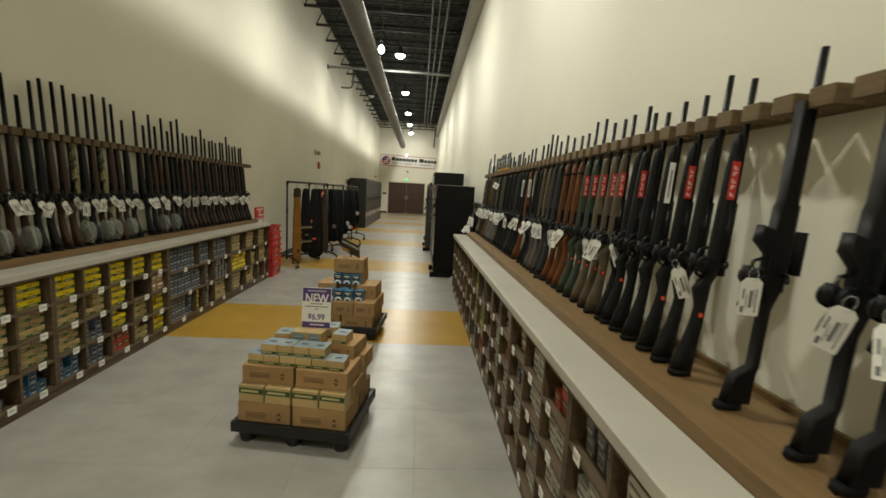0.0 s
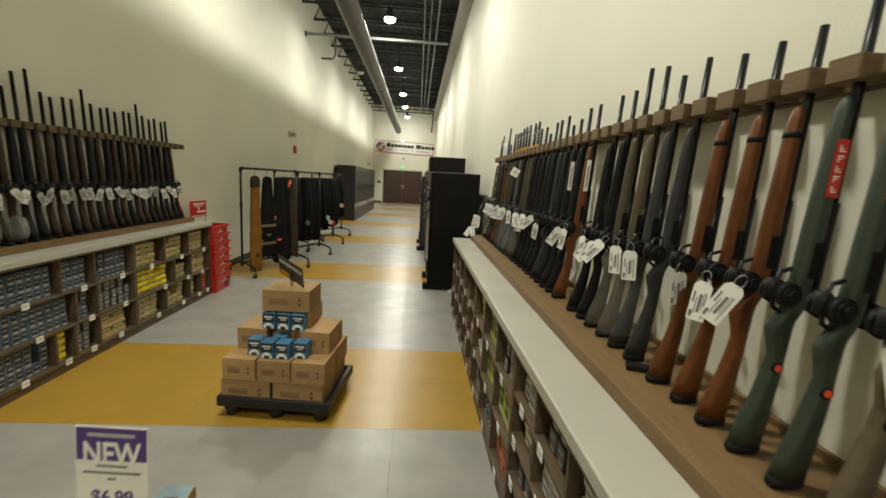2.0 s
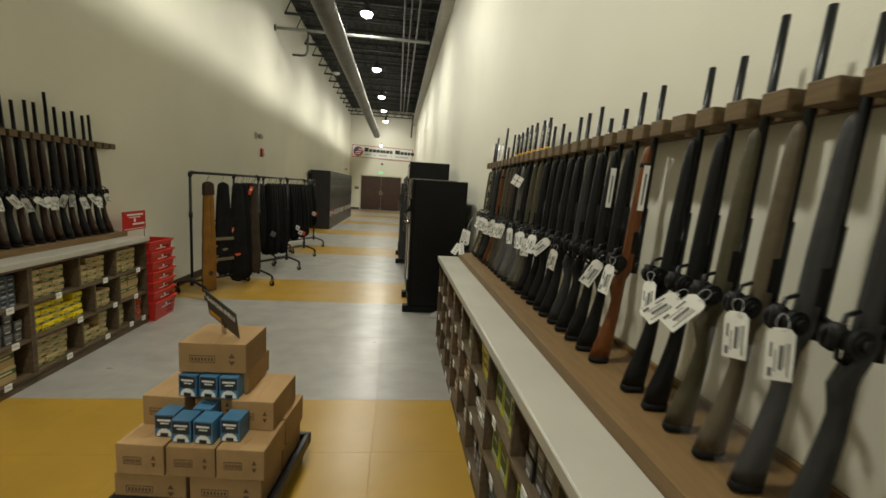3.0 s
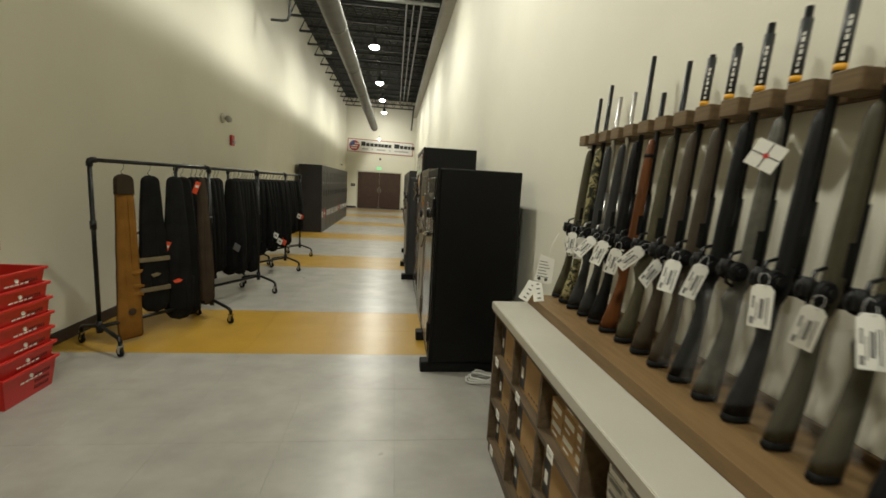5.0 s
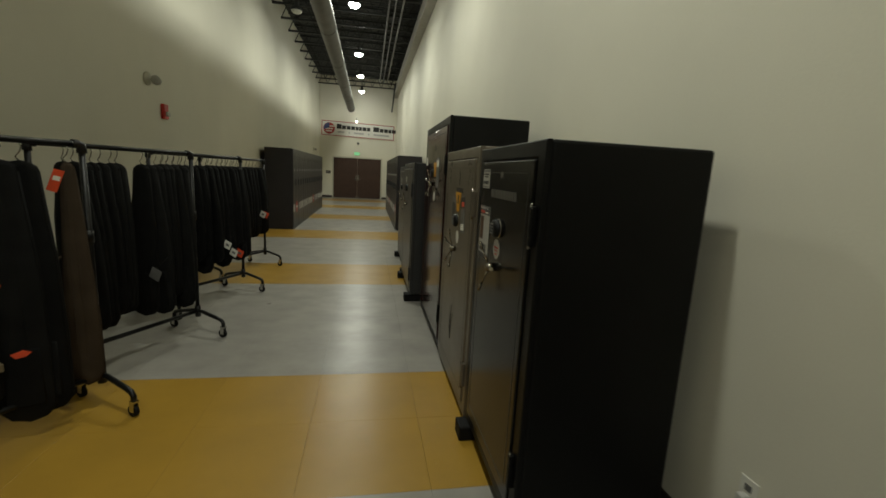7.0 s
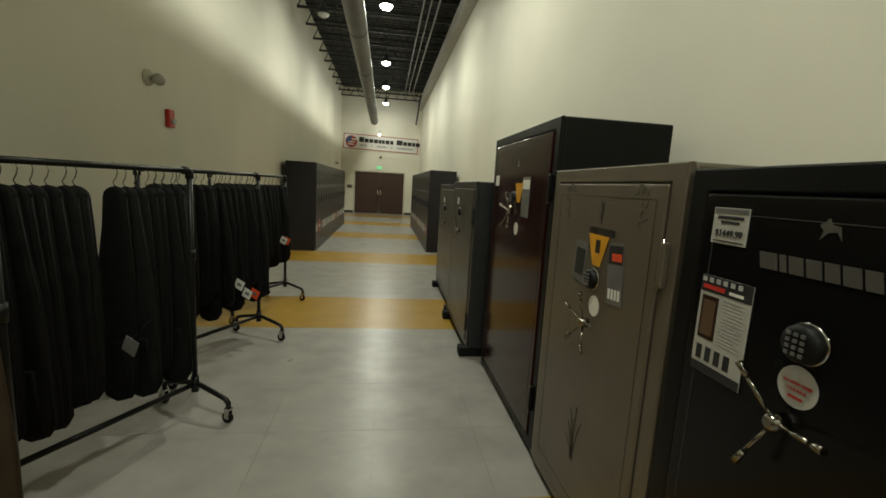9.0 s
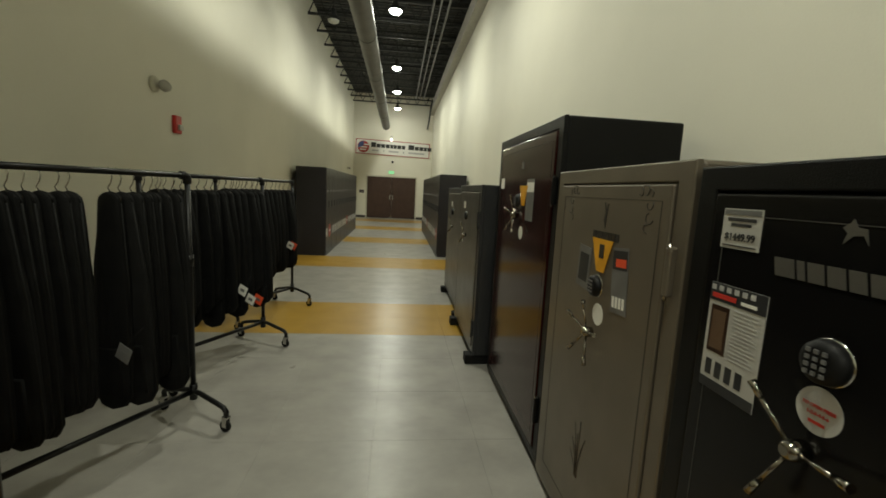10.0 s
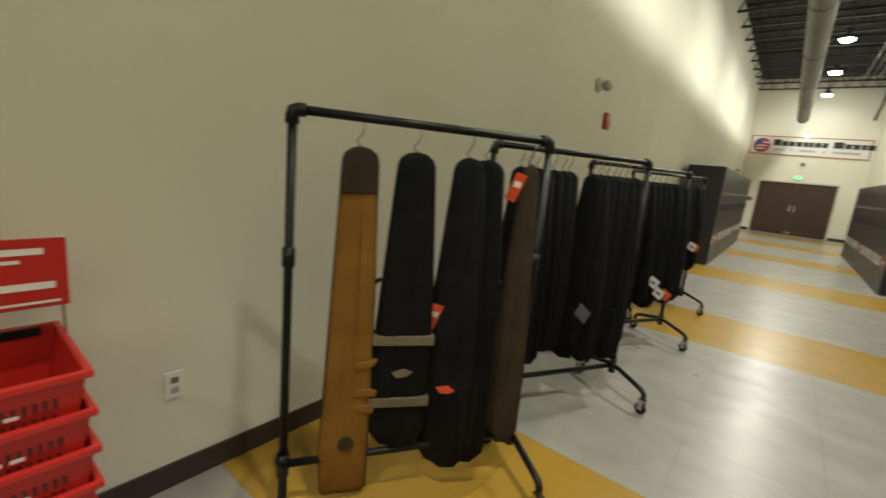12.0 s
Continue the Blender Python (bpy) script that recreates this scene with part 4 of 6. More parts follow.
ORDER_R = ["tactical", "black", "tactical", "tactical", "tactical", None, "tactical", None, "blackred", "black", "blackred", "blackwhite", "plain", "blackred", "black", "tanred",
           "tanred", "tanred", "greenred", "greenred", "wood", "wood", "wood", "grey", "greywrap", "tan", "olive", "black", "black", None, "woodwhite", "black",
           "blackwhite", "plain", "grey", "black", "black", "plain", "black", "black", "olivestrip", "olivestrip", "blackstrip", "greystrip", "blackstrip", "brownstrip", "brownstrip",
           "olive", "wood", "longblack", "steel", "steel", "camo", "olive"]
for i, k in enumerate(ORDER_R):
    if k:
        stand(k, 1, 0.709 + RP * (i - (0.5 if 13 < i < 23 else 0.0)), rng.uniform(-0.012, 0.012))
y, i = 1.922, 0
seq = ["dwoodlong", "dwoodlong", "lcamo", "dblack", "lwrap", "lcamo", "dwoodlong", "lwrap", "lblack", "lwrap", "dblack", "lblack", "lwrap", "dwood", "lwrap", "lblack", "dblack"]
while y < 7.219:
    if i % 17 not in (9,) or y > 5.775:
        stand(seq[i % len(seq)] if y < 5.445 else ["dwood", "lblack", "dwood", "dwood", "dblack", "dwood", "lblack"][i % 7], -1, y, rng.uniform(-0.012, 0.012))
    y += LP
    i += 1
mag = thing("loose_magazine", "small black accessory lying on the wooden ledge", "magazine", pose(2.8, 3.283, 0.946, 0, 0, 70))
part("body", B(-0.02, 0.02, -0.06, 0.06, 0, 0.018, bevel=0.003), BLACKP, mag)
for x, y, lean, turn in ((2.575, 6.761, 26, -24), (2.655, 6.736, -9, -12)):
    cd = thing("price_card", "white printed card leaning at the end of the ledge", "card", pose(x, y, 0.949, -24, lean, turn), "white cards on the ledge")
    part("card", B(-0.027, 0.027, -0.001, 0.001, 0, 0.112), PAPER, cd)
    for q in range(4):
        part("print_bar", B(-0.006 + 0.004 * (q % 2), 0.012, -0.0022, -0.0012, 0.014 + q * 0.025, 0.02 + q * 0.025), DARKBOX, cd)
lf = thing("leaflet", "crumpled printed paper leaflet hanging from the end rifle", "leaflet", pose(2.672, 6.765, 1.052, -8, 6, -16))
part("sheet", slab(bmesh.new(), [(-0.042, 0.0), (0.03, -0.012), (0.05, 0.0), (0.046, 0.125), (-0.03, 0.14)], 0.004, "y", bevel=0.001), PAPER, lf)
for q in range(6):
    part("print_bar", B(-0.03, 0.028 - 0.008 * (q % 3), -0.0034, -0.0024, 0.022 + q * 0.016, 0.026 + q * 0.016), GREYDEC, lf)
for x in (-0.018, 0.018):
    part("picture", lathe(bmesh.new(), [(0.009, 0), (0.009, 0.001)], 10, m=pose(x, -0.0024, 0.012, 90, 0, 0)), DARKBOX, lf)
part("string", tube(bmesh.new(), [(0.01, 0, 0.13), (0.018, 0.003, 0.2), (0.04, 0.01, 0.265)], 0.0015, 5), PAPER, lf)

# ---- gun safes: front looks along -x ----
def spoke_handle(parent, y, z, n, turn, r=0.1):
    hd = part("handle_hub", lathe(bmesh.new(), [(0.02, 0), (0.022, 0.03), (0.017, 0.045), (0.01, 0.05)], 18, m=pose(-0.001, y, z, 0, -90, 0)), HANDLE, parent, "chrome spoke handle hub")
    for k in range(n):
        a = radians(turn + 360 * k / n)
        bm = bmesh.new()
        p0 = Vector((-0.035, y + 0.02 * math.cos(a), z + 0.02 * math.sin(a)))
        p1 = Vector((-0.055, y + r * math.cos(a), z + r * math.sin(a)))
        p2 = Vector((-0.062, y + (r + 0.035) * math.cos(a), z + (r + 0.035) * math.sin(a)))
        rod(bm, p0, p1, 0.0045, 10, 0.0055)
        rod(bm, p1, p2, 0.007, 10, 0.009)
        part("spoke", bm, HANDLE, hd)


def keypad(parent, y, z):
    k = part("keypad_lock", lathe(bmesh.new(), [(0.042, 0), (0.044, 0.015), (0.04, 0.03), (0.028, 0.035)], 24, m=pose(-0.001, y, z, 0, -90, 0)), BLACKP, parent, "black round keypad lock")
    part("chrome_ring", lathe(bmesh.new(), [(0.046, 0), (0.047, 0.006), (0.044, 0.01)], 24, m=pose(-0.0008, y, z, 0, -90, 0)), CHROME, k)
    bm = bmesh.new()
    for r in range(4):
        for c in range(3):
            yy, zz = y + (c - 1) * 0.016, z + (1.5 - r) * 0.014
            box(bm, -0.042, -0.0385, yy - 0.0042, yy + 0.0042, zz - 0.0038, zz + 0.0038)
    part("keys", bm, GREYDEC, k)


def card_on(parent, name, y0, y1, z0, z1, m, lean=0.0, label="", out=0.002):
    c = part(name, B(-out - 0.0015, -out, -(y1 - y0) / 2, (y1 - y0) / 2, -(z1 - z0) / 2, (z1 - z0) / 2), m, parent, label)
    c.matrix_basis = pose(0, (y0 + y1) / 2, (z0 + z1) / 2, lean, 0, 0)
    return c


def bars(parent, rows, out=0.004, m=None):
    for (y0, y1, z0, z1) in rows:
        part("print_bar", B(-out - 0.0006, -out, y0, y1, z0, z1), m or PRINT, parent)


def ring(y0, y1, z0, z1, a0, a1, b0, b1, x0, x1, bevel):
    """A flat rectangular frame in the y-z plane."""
    bm = bmesh.new()
    def loop(x, p, q, r, t):
        return [bm.verts.new((x, *c)) for c in ((p, r), (q, r), (q, t), (p, t))]
    of, inf, ob, inb = loop(x0, y0, y1, z0, z1), loop(x0, a0, a1, b0, b1), loop(x1, y0, y1, z0, z1), loop(x1, a0, a1, b0, b1)
    for a, b in ((of, inf), (inf, inb), (inb, ob), (ob, of)):
        for i in range(4):
            bm.faces.new((a[i], a[(i + 1) % 4], b[(i + 1) % 4], b[i]))
    bmesh.ops.recalc_face_normals(bm, faces=bm.faces[:])
    es = [e for e in bm.edges if abs(e.verts[0].co.x - x0) < 1e-6 and abs(e.verts[1].co.x - x0) < 1e-6 and (e.verts[0] in of) == (e.verts[1] in of)]
    bmesh.ops.bevel(bm, geom=es, offset=bevel, segments=2, affect="EDGES", profile=0.5)
    return bm


def safe(y0, y1, xf, xb, h, body, door, label, base=True, hinge=True, frame_w=0.07, stripe=None):
    s = thing("gun_safe", label, "safe", pose(xf, (y0 + y1) / 2, 0))
    w, d = (y1 - y0) / 2, xb - xf
    z0 = 0.09 if base else 0.05
    # body with a door recess in front
    part("body", B(0.022, d, -w, w, z0, h, bevel=0.012), body, s)
    fr = frame_w
    part("front_frame", ring(-w, w, z0, h, -w + fr, w - fr, z0 + fr * 0.8, h - fr * 0.9, 0.0, 0.0215, 0.006), body, s)
    dp = part("door", B(-0.008, 0.03, -w + fr + 0.006, w - fr - 0.006, z0 + fr * 0.8 + 0.006, h - fr * 0.9 - 0.006, bevel=0.006), door, s)
    bm = bmesh.new()
    a, b, c, e = -w + fr + 0.05, w - fr - 0.05, z0 + fr + 0.06, h - fr - 0.05
    for q in ((a, b, c, c + 0.002), (a, b, e - 0.002, e), (a, a + 0.002, c, e), (b - 0.002, b, c, e)):
        box(bm, -0.0092, -0.007, *q)
    # Default dark line stands for a groove, its shade put into the colour.
    part("pinstripe", bm, stripe or DARKDEC, dp)
    if hinge:
        for z in (0.25, 0.8):
            hz = z0 + (h - z0) * (0.16 if z < 0.5 else 0.8)
            hg = part("hinge", B(-0.024, 0.001, -w + fr * 0.62 - 0.012, -w + fr * 0.62 + 0.012, hz - 0.075, hz + 0.075, bevel=0.006), body, s)
            part("hinge_pin", rod(bmesh.new(), (-0.018, -w + fr * 0.62, hz - 0.085), (-0.018, -w + fr * 0.62, hz + 0.085), 0.006, 10), HANDLE, hg)
    if base:
        part("base_skid", B(-0.06, d - 0.01, -w + 0.02, -w + 0.14, 0, 0.088, bevel=0.01), RUBBER, s)
        part("base_skid", B(-0.06, d - 0.01, w - 0.14, w - 0.02, 0, 0.088, bevel=0.01), RUBBER, s)
    else:
        for yy in (-w + 0.08, w - 0.08):
            for xx in (0.06, d - 0.06):
                part("foot", lathe(bmesh.new(), [(0.03, 0), (0.035, 0.01), (0.02, 0.02), (0.015, 0.051)], 12, m=pose(xx, yy, 0)), RUBBER, s)
    return s, dp, (y0 + y1) / 2


# black safe nearest the counter
s, dp, c = safe(7.92, 8.803, 2.2, 2.87, 1.66, SAFEBLK, SAFEGLOSS, "tall black gun safe with three-spoke handle against the wall", stripe=FAINT)
o = 0.0095
pt = card_on(dp, "price_sign", 8.572 - c, 8.687 - c, 1.46, 1.555, SHADECARD, 0, "white price sign in a clear sleeve", o)
bars(pt, [(-0.054, 0.054, 0.033, 0.045)], o + 0.002, GREYDEC)
bars(pt, [(-0.042, 0.042, 0.018, 0.026), (-0.03, 0.03, 0.006, 0.013), (-0.05, 0.05, -0.042, -0.039)], o + 0.002)
words("price", "$1449.99", 0.024, PRINT, pt, pose(-o - 0.003, 0, -0.02, 90, 0, -90))
ps = card_on(dp, "poster", 8.526 - c, 8.695 - c, 1.10, 1.37, SHADECARD, 0, "white product poster with a safe picture", o)
bars(ps, [(-0.084, 0.084, 0.09, 0.135), (-0.084, 0.084, -0.135, -0.11)], o + 0.002, DARKBOX)
bars(ps, [(0.0, 0.075, 0.098, 0.11)], o + 0.003, REDTAG)
bars(ps, [(0.016, 0.074, -0.04, 0.08)], o + 0.002, DWALNUT)
bars(ps, [(-0.068 + 0.012 * (k % 3 == 2), 0.004, 0.078 - 0.0092 * k, 0.0805 - 0.0092 * k) for k in range(14)], o + 0.002, GREYPRINT)
bars(ps, [(0.066 - 0.024 * k, 0.08 - 0.024 * k, 0.117, 0.13) for k in range(6)], o + 0.003, GREYPRINT)
bars(ps, [(-0.06, -0.015, 0.098, 0.106)], o + 0.003, PAPER)
bars(ps, [(0.024, 0.066, -0.03, 0.068)], o + 0.003, CARDD)
bars(ps, [(0.05 - 0.032 * k, 0.07 - 0.032 * k, -0.1, -0.06) for k in range(4)], o + 0.002, DARKBOX)
x = 8.522
for wd in (0.045, 0.016, 0.033, 0.033, 0.029, 0.033, 0.029, 0.029, 0.025, 0.033):
    part("brand_bar", slab(bmesh.new(), [(-wd, 0.0), (0.0, 0.0), (0.008, 0.038), (-wd + 0.008, 0.038)], 0.002, "x"), GOLDPRINT, dp).matrix_basis = pose(-0.0095, x - c, 1.421)
    x -= wd + 0.0066
part("brand_emblem", slab(bmesh.new(), [(-0.022, -0.02), (-0.012, -0.004), (0.006, -0.006), (0.022, -0.022), (0.016, -0.002), (0.026, 0.008), (0.014, 0.016), (0.008, 0.024), (0.0, 0.01), (-0.016, 0.008)], 0.0015, "x"), GOLDPRINT, dp).matrix_basis = pose(-0.0095, 8.374 - c, 1.525)
keypad(dp, 8.382 - c, 1.283)
part("round_sticker", lathe(bmesh.new(), [(0.046, 0), (0.046, 0.001)], 28, m=pose(-0.0082, 8.386 - c, 1.185, 0, -90, 0)), SHADECARD, dp, "round white sticker with red print")
part("flag_field", slab(bmesh.new(), [(0.0, 0.0), (0.036, 0.0), (0.033, 0.018), (0.02, 0.034), (0.0, 0.04)], 0.0008, "x"), GREYPRINT, dp).matrix_basis = pose(-0.0093, 8.386 - c, 1.185)
words("sticker_print", "TO OPEN PRESS", 0.0092, REDTAG, dp, pose(-0.0102, 8.386 - c, 1.192, 90, 0, -90))
words("sticker_print", "1-2-3-4-5-6", 0.0095, REDTAG, dp, pose(-0.0102, 8.386 - c, 1.178, 90, 0, -90))
part("sticker_band", B(-0.0098, -0.0092, 8.37 - c, 8.403 - c, 1.158, 1.164), REDTAG, dp)
spoke_handle(dp, 8.403 - c, 1.095, 3, 52)

# taupe safe
s, dp, c = safe(8.827, 9.842, 2.2, 2.86, 1.685, SAFETAN, SAFETAN, "taupe metallic gun safe with five-spoke handle", base=False)
bm = bmesh.new()
slab(bm, [(-0.004, -0.05), (0.012, -0.02), (0.004, 0.01), (0.014, 0.05), (-0.002, 0.02), (-0.014, 0.045), (-0.01, 0.0)], 0.0015, "x")
part("brand_emblem", bm, DARKDEC, dp).matrix_basis = pose(-0.009, 9.298 - c, 1.50)
x = 9.389
for wd in (0.03, 0.02, 0.02, 0.028, 0.02, 0.012, 0.02, 0.022):
    part("brand_bar", B(-0.0102, -0.0085, x - wd - c, x - c, 1.405, 1.435), DARKDEC, dp)
    x -= wd + 0.005
for yy, sg2 in ((9.636, 1), (9.009, -1)):
    for k, (u, v, r) in enumerate(((0.0, 0.0, 0.02), (0.03, 0.008, 0.024), (0.06, 0.004, 0.018), (0.004, -0.035, 0.022), (0.0, -0.075, 0.026), (0.012, -0.11, 0.018))):
        bm = tube(bmesh.new(), [(0.0, -sg2 * (u + r * math.cos(radians(40 * q + 50 * k)) * (1 - 0.08 * q)), v + r * math.sin(radians(40 * q + 50 * k)) * (1 - 0.08 * q)) for q in range(7)], 0.0016, 5)
        part("scroll_leaf", bm, DARKDEC, dp).matrix_basis = pose(-0.0084, yy - c, 1.585)
for k in range(9):
    a = radians(40 + 11 * k)
    bm = tube(bmesh.new(), [(0.0, 0.015 * math.cos(a) + 0.02 * q * q * math.cos(a) * 0.25, 0.05 * q * math.sin(a) * (0.7 + 0.3 * (k % 3))) for q in range(5)], 0.0017, 5)
    part("etched_reed", bm, DARKDEC, dp).matrix_basis = pose(-0.0084, 9.34 - c, 0.36)
cd = card_on(dp, "grey_card", 9.389 - c, 9.504 - c, 1.18, 1.36, GREYDEC, 4, "grey leaflet", o)
bars(cd, [(-0.042, 0.042, -0.06, 0.06)], o + 0.002, DARKBOX)
cd = card_on(dp, "leaflet", 9.091 - c, 9.199 - c, 1.15, 1.39, GREYDEC, -5, "grey leaflet with pictures", o)
bars(cd, [(-0.05, 0.05, 0.04, 0.11)], o + 0.002, DARKBOX)
bars(cd, [(-0.045, 0.025, 0.05, 0.08)], o + 0.003, ORANGET)
bars(cd, [(-0.042 + 0.023 * k, -0.026 + 0.023 * k, -0.1, -0.06) for k in range(4)], o + 0.002, PAPER)
part("amber_card", slab(bmesh.new(), [(-0.085, 0.07), (0.085, 0.07), (0.03, -0.06), (-0.03, -0.06)], 0.0015, "x"), YELLOWDEC, dp, "amber warranty card").matrix_basis = pose(-0.0115, 9.298 - c, 1.335)
part("card_mark", B(-0.0135, -0.0125, 9.277 - c, 9.314 - c, 1.33, 1.385), DARKDEC, dp)
keypad(dp, 9.314 - c, 1.215)
part("round_sticker", lathe(bmesh.new(), [(0.044, 0), (0.044, 0.001)], 24, m=pose(-0.0082, 9.285 - c, 1.105, 0, -90, 0)), PAPER, dp, "round white sticker")
spoke_handle(dp, 9.322 - c, 1.02, 5, 95)

# tall maroon safe
s, dp, c = safe(9.867, 11.22, 2.21, 2.86, 1.975, SAFEBLK, SAFEMAR, "tall black gun safe with glossy maroon door", base=False)
bm = slab(bmesh.new(), [(-0.03, -0.02), (0.03, -0.02), (0.02, 0.03), (-0.015, 0.025)], 0.0015, "x")
part("brand_emblem", bm, GOLDPRINT, dp).matrix_basis = pose(-0.009, 10.519 - c, 1.75)
card_on(dp, "price_tag", 10.997 - c, 11.096 - c, 1.6, 1.68, PAPER, 0, "white price tag", o)
part("amber_card", slab(bmesh.new(), [(-0.09, 0.07), (0.09, 0.07), (0.03, -0.06), (-0.03, -0.06)], 0.0015, "x"), YELLOWDEC, dp, "amber warranty card").matrix_basis = pose(-0.0115, 10.461 - c, 1.55)
cd = card_on(dp, "leaflet", 10.246 - c, 10.395 - c, 1.4, 1.66, GREYDEC, 0, "grey leaflet", o)
bars(cd, [(-0.07, 0.07, 0.05, 0.11)], o + 0.002, PAPER)
keypad(dp, 10.56 - c, 1.52)
spoke_handle(dp, 10.593 - c, 1.42, 5, 90)
part("round_sticker", lathe(bmesh.new(), [(0.044, 0), (0.044, 0.001)], 24, m=pose(-0.0082, 10.477 - c, 1.31, 0, -90, 0)), PAPER, dp, "round white sticker")
# two charcoal safes further on
for y0, y1, xf, h, hz in ((11.368, 12.655, 2.1, 1.63, 1.12), (12.721, 14.272, 2.15, 1.6, 1.08)):
    s, dp, c = safe(y0, y1, xf, 2.86, h, SAFEGRY, SAFEFRONT, "charcoal grey gun safe with chrome spoke handle", base=True)
    spoke_handle(dp, 0.05, hz, 3, 80)
    keypad(dp, 0.05, hz + 0.2)
    card_on(dp, "price_tag", 0.16, 0.26, hz + 0.27, hz + 0.34, PAPER, 0, "white price tag", o)

bm = bmesh.new()
pts = [(2.62 + 0.14 * math.cos(k * 0.55) * (1 - k * 0.012), 7.771 + 0.08 * math.sin(k * 0.55), 0.012 + 0.008 * math.sin(k * 1.7) + 0.0012 * k) for k in range(40)]
tube(bm, pts + [(2.85, 7.673, 0.06), (2.94, 7.656, 0.2), (2.97, 7.656, 0.36)], 0.007, 6)
cb = thing("cable_coil", "loose white power cable coiled on the floor", "cable")
part("cable", bm, CABLE, cb)
part("plug", B(2.958, 2.99, 7.641, 7.671, 0.36, 0.42, bevel=0.004), CABLE, cb)

# ---- lockers ----
def locker(y0, y1, wall, emblem=False):
    xf, xb = (-0.18, XL + 0.12) if wall < 0 else (2.31, XR - 0.06)
    s = 1 if wall < 0 else -1
    k = thing("storage_locker", "charcoal metal locker with a pale graphic along its lower door", "locker", pose(xf, (y0 + y1) / 2, 0, 0, 0, 0 if wall < 0 else 180), "lockers along the walls")
    d, w = abs(xf - xb), (y1 - y0) / 2
    part("body", B(-d, -0.02, -w + 0.002, w - 0.002, 0.0, 1.93, bevel=0.006), LOCKERM, k)
    for a, b in ((-w + 0.006, -0.003), (0.003, w - 0.006)):
        dd = part("door", B(-0.02, 0.0, a, b, 0.06, 1.915, bevel=0.004), LOCKERM, k)
        part("handle", B(0.001, 0.016, b - 0.09, b - 0.06, 1.05, 1.2, bevel=0.003), STEEL, dd)
        bm = bmesh.new()
        for q in range(3):
            box(bm, 0.0006, 0.002, a + 0.1, b - 0.16, 1.68 + q * 0.03, 1.69 + q * 0.03)
        part("vent", bm, RUBBER, dd)
        part("number_plate", B(0.0006, 0.003, (a + b) / 2 - 0.04, (a + b) / 2 + 0.04, 1.4, 1.45), GREYPRINT, dd)
    if emblem:
        part("graphic_emblem", lathe(bmesh.new(), [(0.15, 0), (0.15, 0.001)], 28, m=pose(0.0012, 0.1, 0.52, 0, 90, 0)), SIGNRED, k, "round red emblem")
        part("emblem_stripe", B(0.0024, 0.0034, -0.0, 0.2, 0.5, 0.54), PAPER, k)
    for i, wd in enumerate((0.09, 0.07, 0.09, 0.06, 0.08) if not emblem else (0.09, 0.07)):
        a = w - 0.06 - i * 0.15 if not emblem else -w + 0.2 - i * 0.11
        part("graphic_bar", B(0.0012, 0.0024, a - wd, a, 0.42, 0.6), WHITEBOX, k)
    part("plinth_strip", B(0.0005, 0.006, -w + 0.004, w - 0.004, 0.0, 0.05), GALV, k)
    return k


for wall, x, y, turn in ((-1, -0.18, 17.292, 0), (1, 2.31, 17.638, 180)):
    first, plain = locker(y, y + 0.825, wall, True), locker(y + 0.825, y + 1.65, wall)
    for i in range(2, 8):
        copy_thing(first if i == 4 else plain, pose(x, y + 0.4125 + 0.825 * i, 0, 0, 0, turn))

# ---- pipe racks with soft gun cases; local x runs along the bar ----
RACK_L, RACK_H = 1.12, 1.575


def pipe_rack(m, length=RACK_L):
    r = thing("pipe_rack", "rolling rack of black iron pipe hung with soft gun cases", "garment rack", m, "pipe racks along the wall")
    h = length / 2
    part("top_bar", rod(bmesh.new(), (-h, 0, RACK_H), (h, 0, RACK_H), 0.0165, 14), PIPEB, r)
    part("low_rail", rod(bmesh.new(), (-h, 0, 0.2), (h, 0, 0.2), 0.0165, 14), PIPEB, r)
    for sx in (-1, 1):
        p = part("post", rod(bmesh.new(), (sx * h, 0, 0.2), (sx * h, 0, RACK_H), 0.0165, 14), PIPEB, r)
        part("coupling", rod(bmesh.new(), (sx * h, 0, 1.02), (sx * h, 0, 1.09), 0.023, 14), PIPEB, p)
        part("coupling", rod(bmesh.new(), (sx * h, 0, 0.15), (sx * h, 0, 0.25), 0.024, 14), PIPEB, p)
        tube_pts = [(sx * (h - 0.045), 0, RACK_H), (sx * (h - 0.02), 0, RACK_H), (sx * (h - 0.004), 0, RACK_H - 0.006), (sx * h, 0, RACK_H - 0.022), (sx * h, 0, RACK_H - 0.05)]
        part("elbow", tube(bmesh.new(), tube_pts, 0.024, 12), PIPEB, p)
        for sy in (-1, 1):
            arm = part("arm", tube(bmesh.new(), [(sx * h, 0, 0.2), (sx * h, sy * 0.05, 0.2), (sx * h, sy * 0.22, 0.165), (sx * h, sy * 0.265, 0.152), (sx * h, sy * 0.285, 0.13), (sx * h, sy * 0.285, 0.1)], 0.0165, 12), PIPEB, r)
            bm = bmesh.new()
            box(bm, sx * h - 0.017, sx * h + 0.017, sy * 0.285 - 0.02, sy * 0.285 + 0.02, 0.088, 0.1)
            for q in (-0.016, 0.013):
                box(bm, sx * h + q, sx * h + q + 0.003, sy * 0.285 - 0.014, sy * 0.285 + 0.022, 0.03, 0.09)
            part("caster_fork", bm, CHROME, arm)
            part("wheel", rod(bmesh.new(), (sx * h - 0.012, sy * 0.285 + 0.008, 0.036), (sx * h + 0.012, sy * 0.285 + 0.008, 0.036), 0.036, 20), RUBBER, arm)
    return r


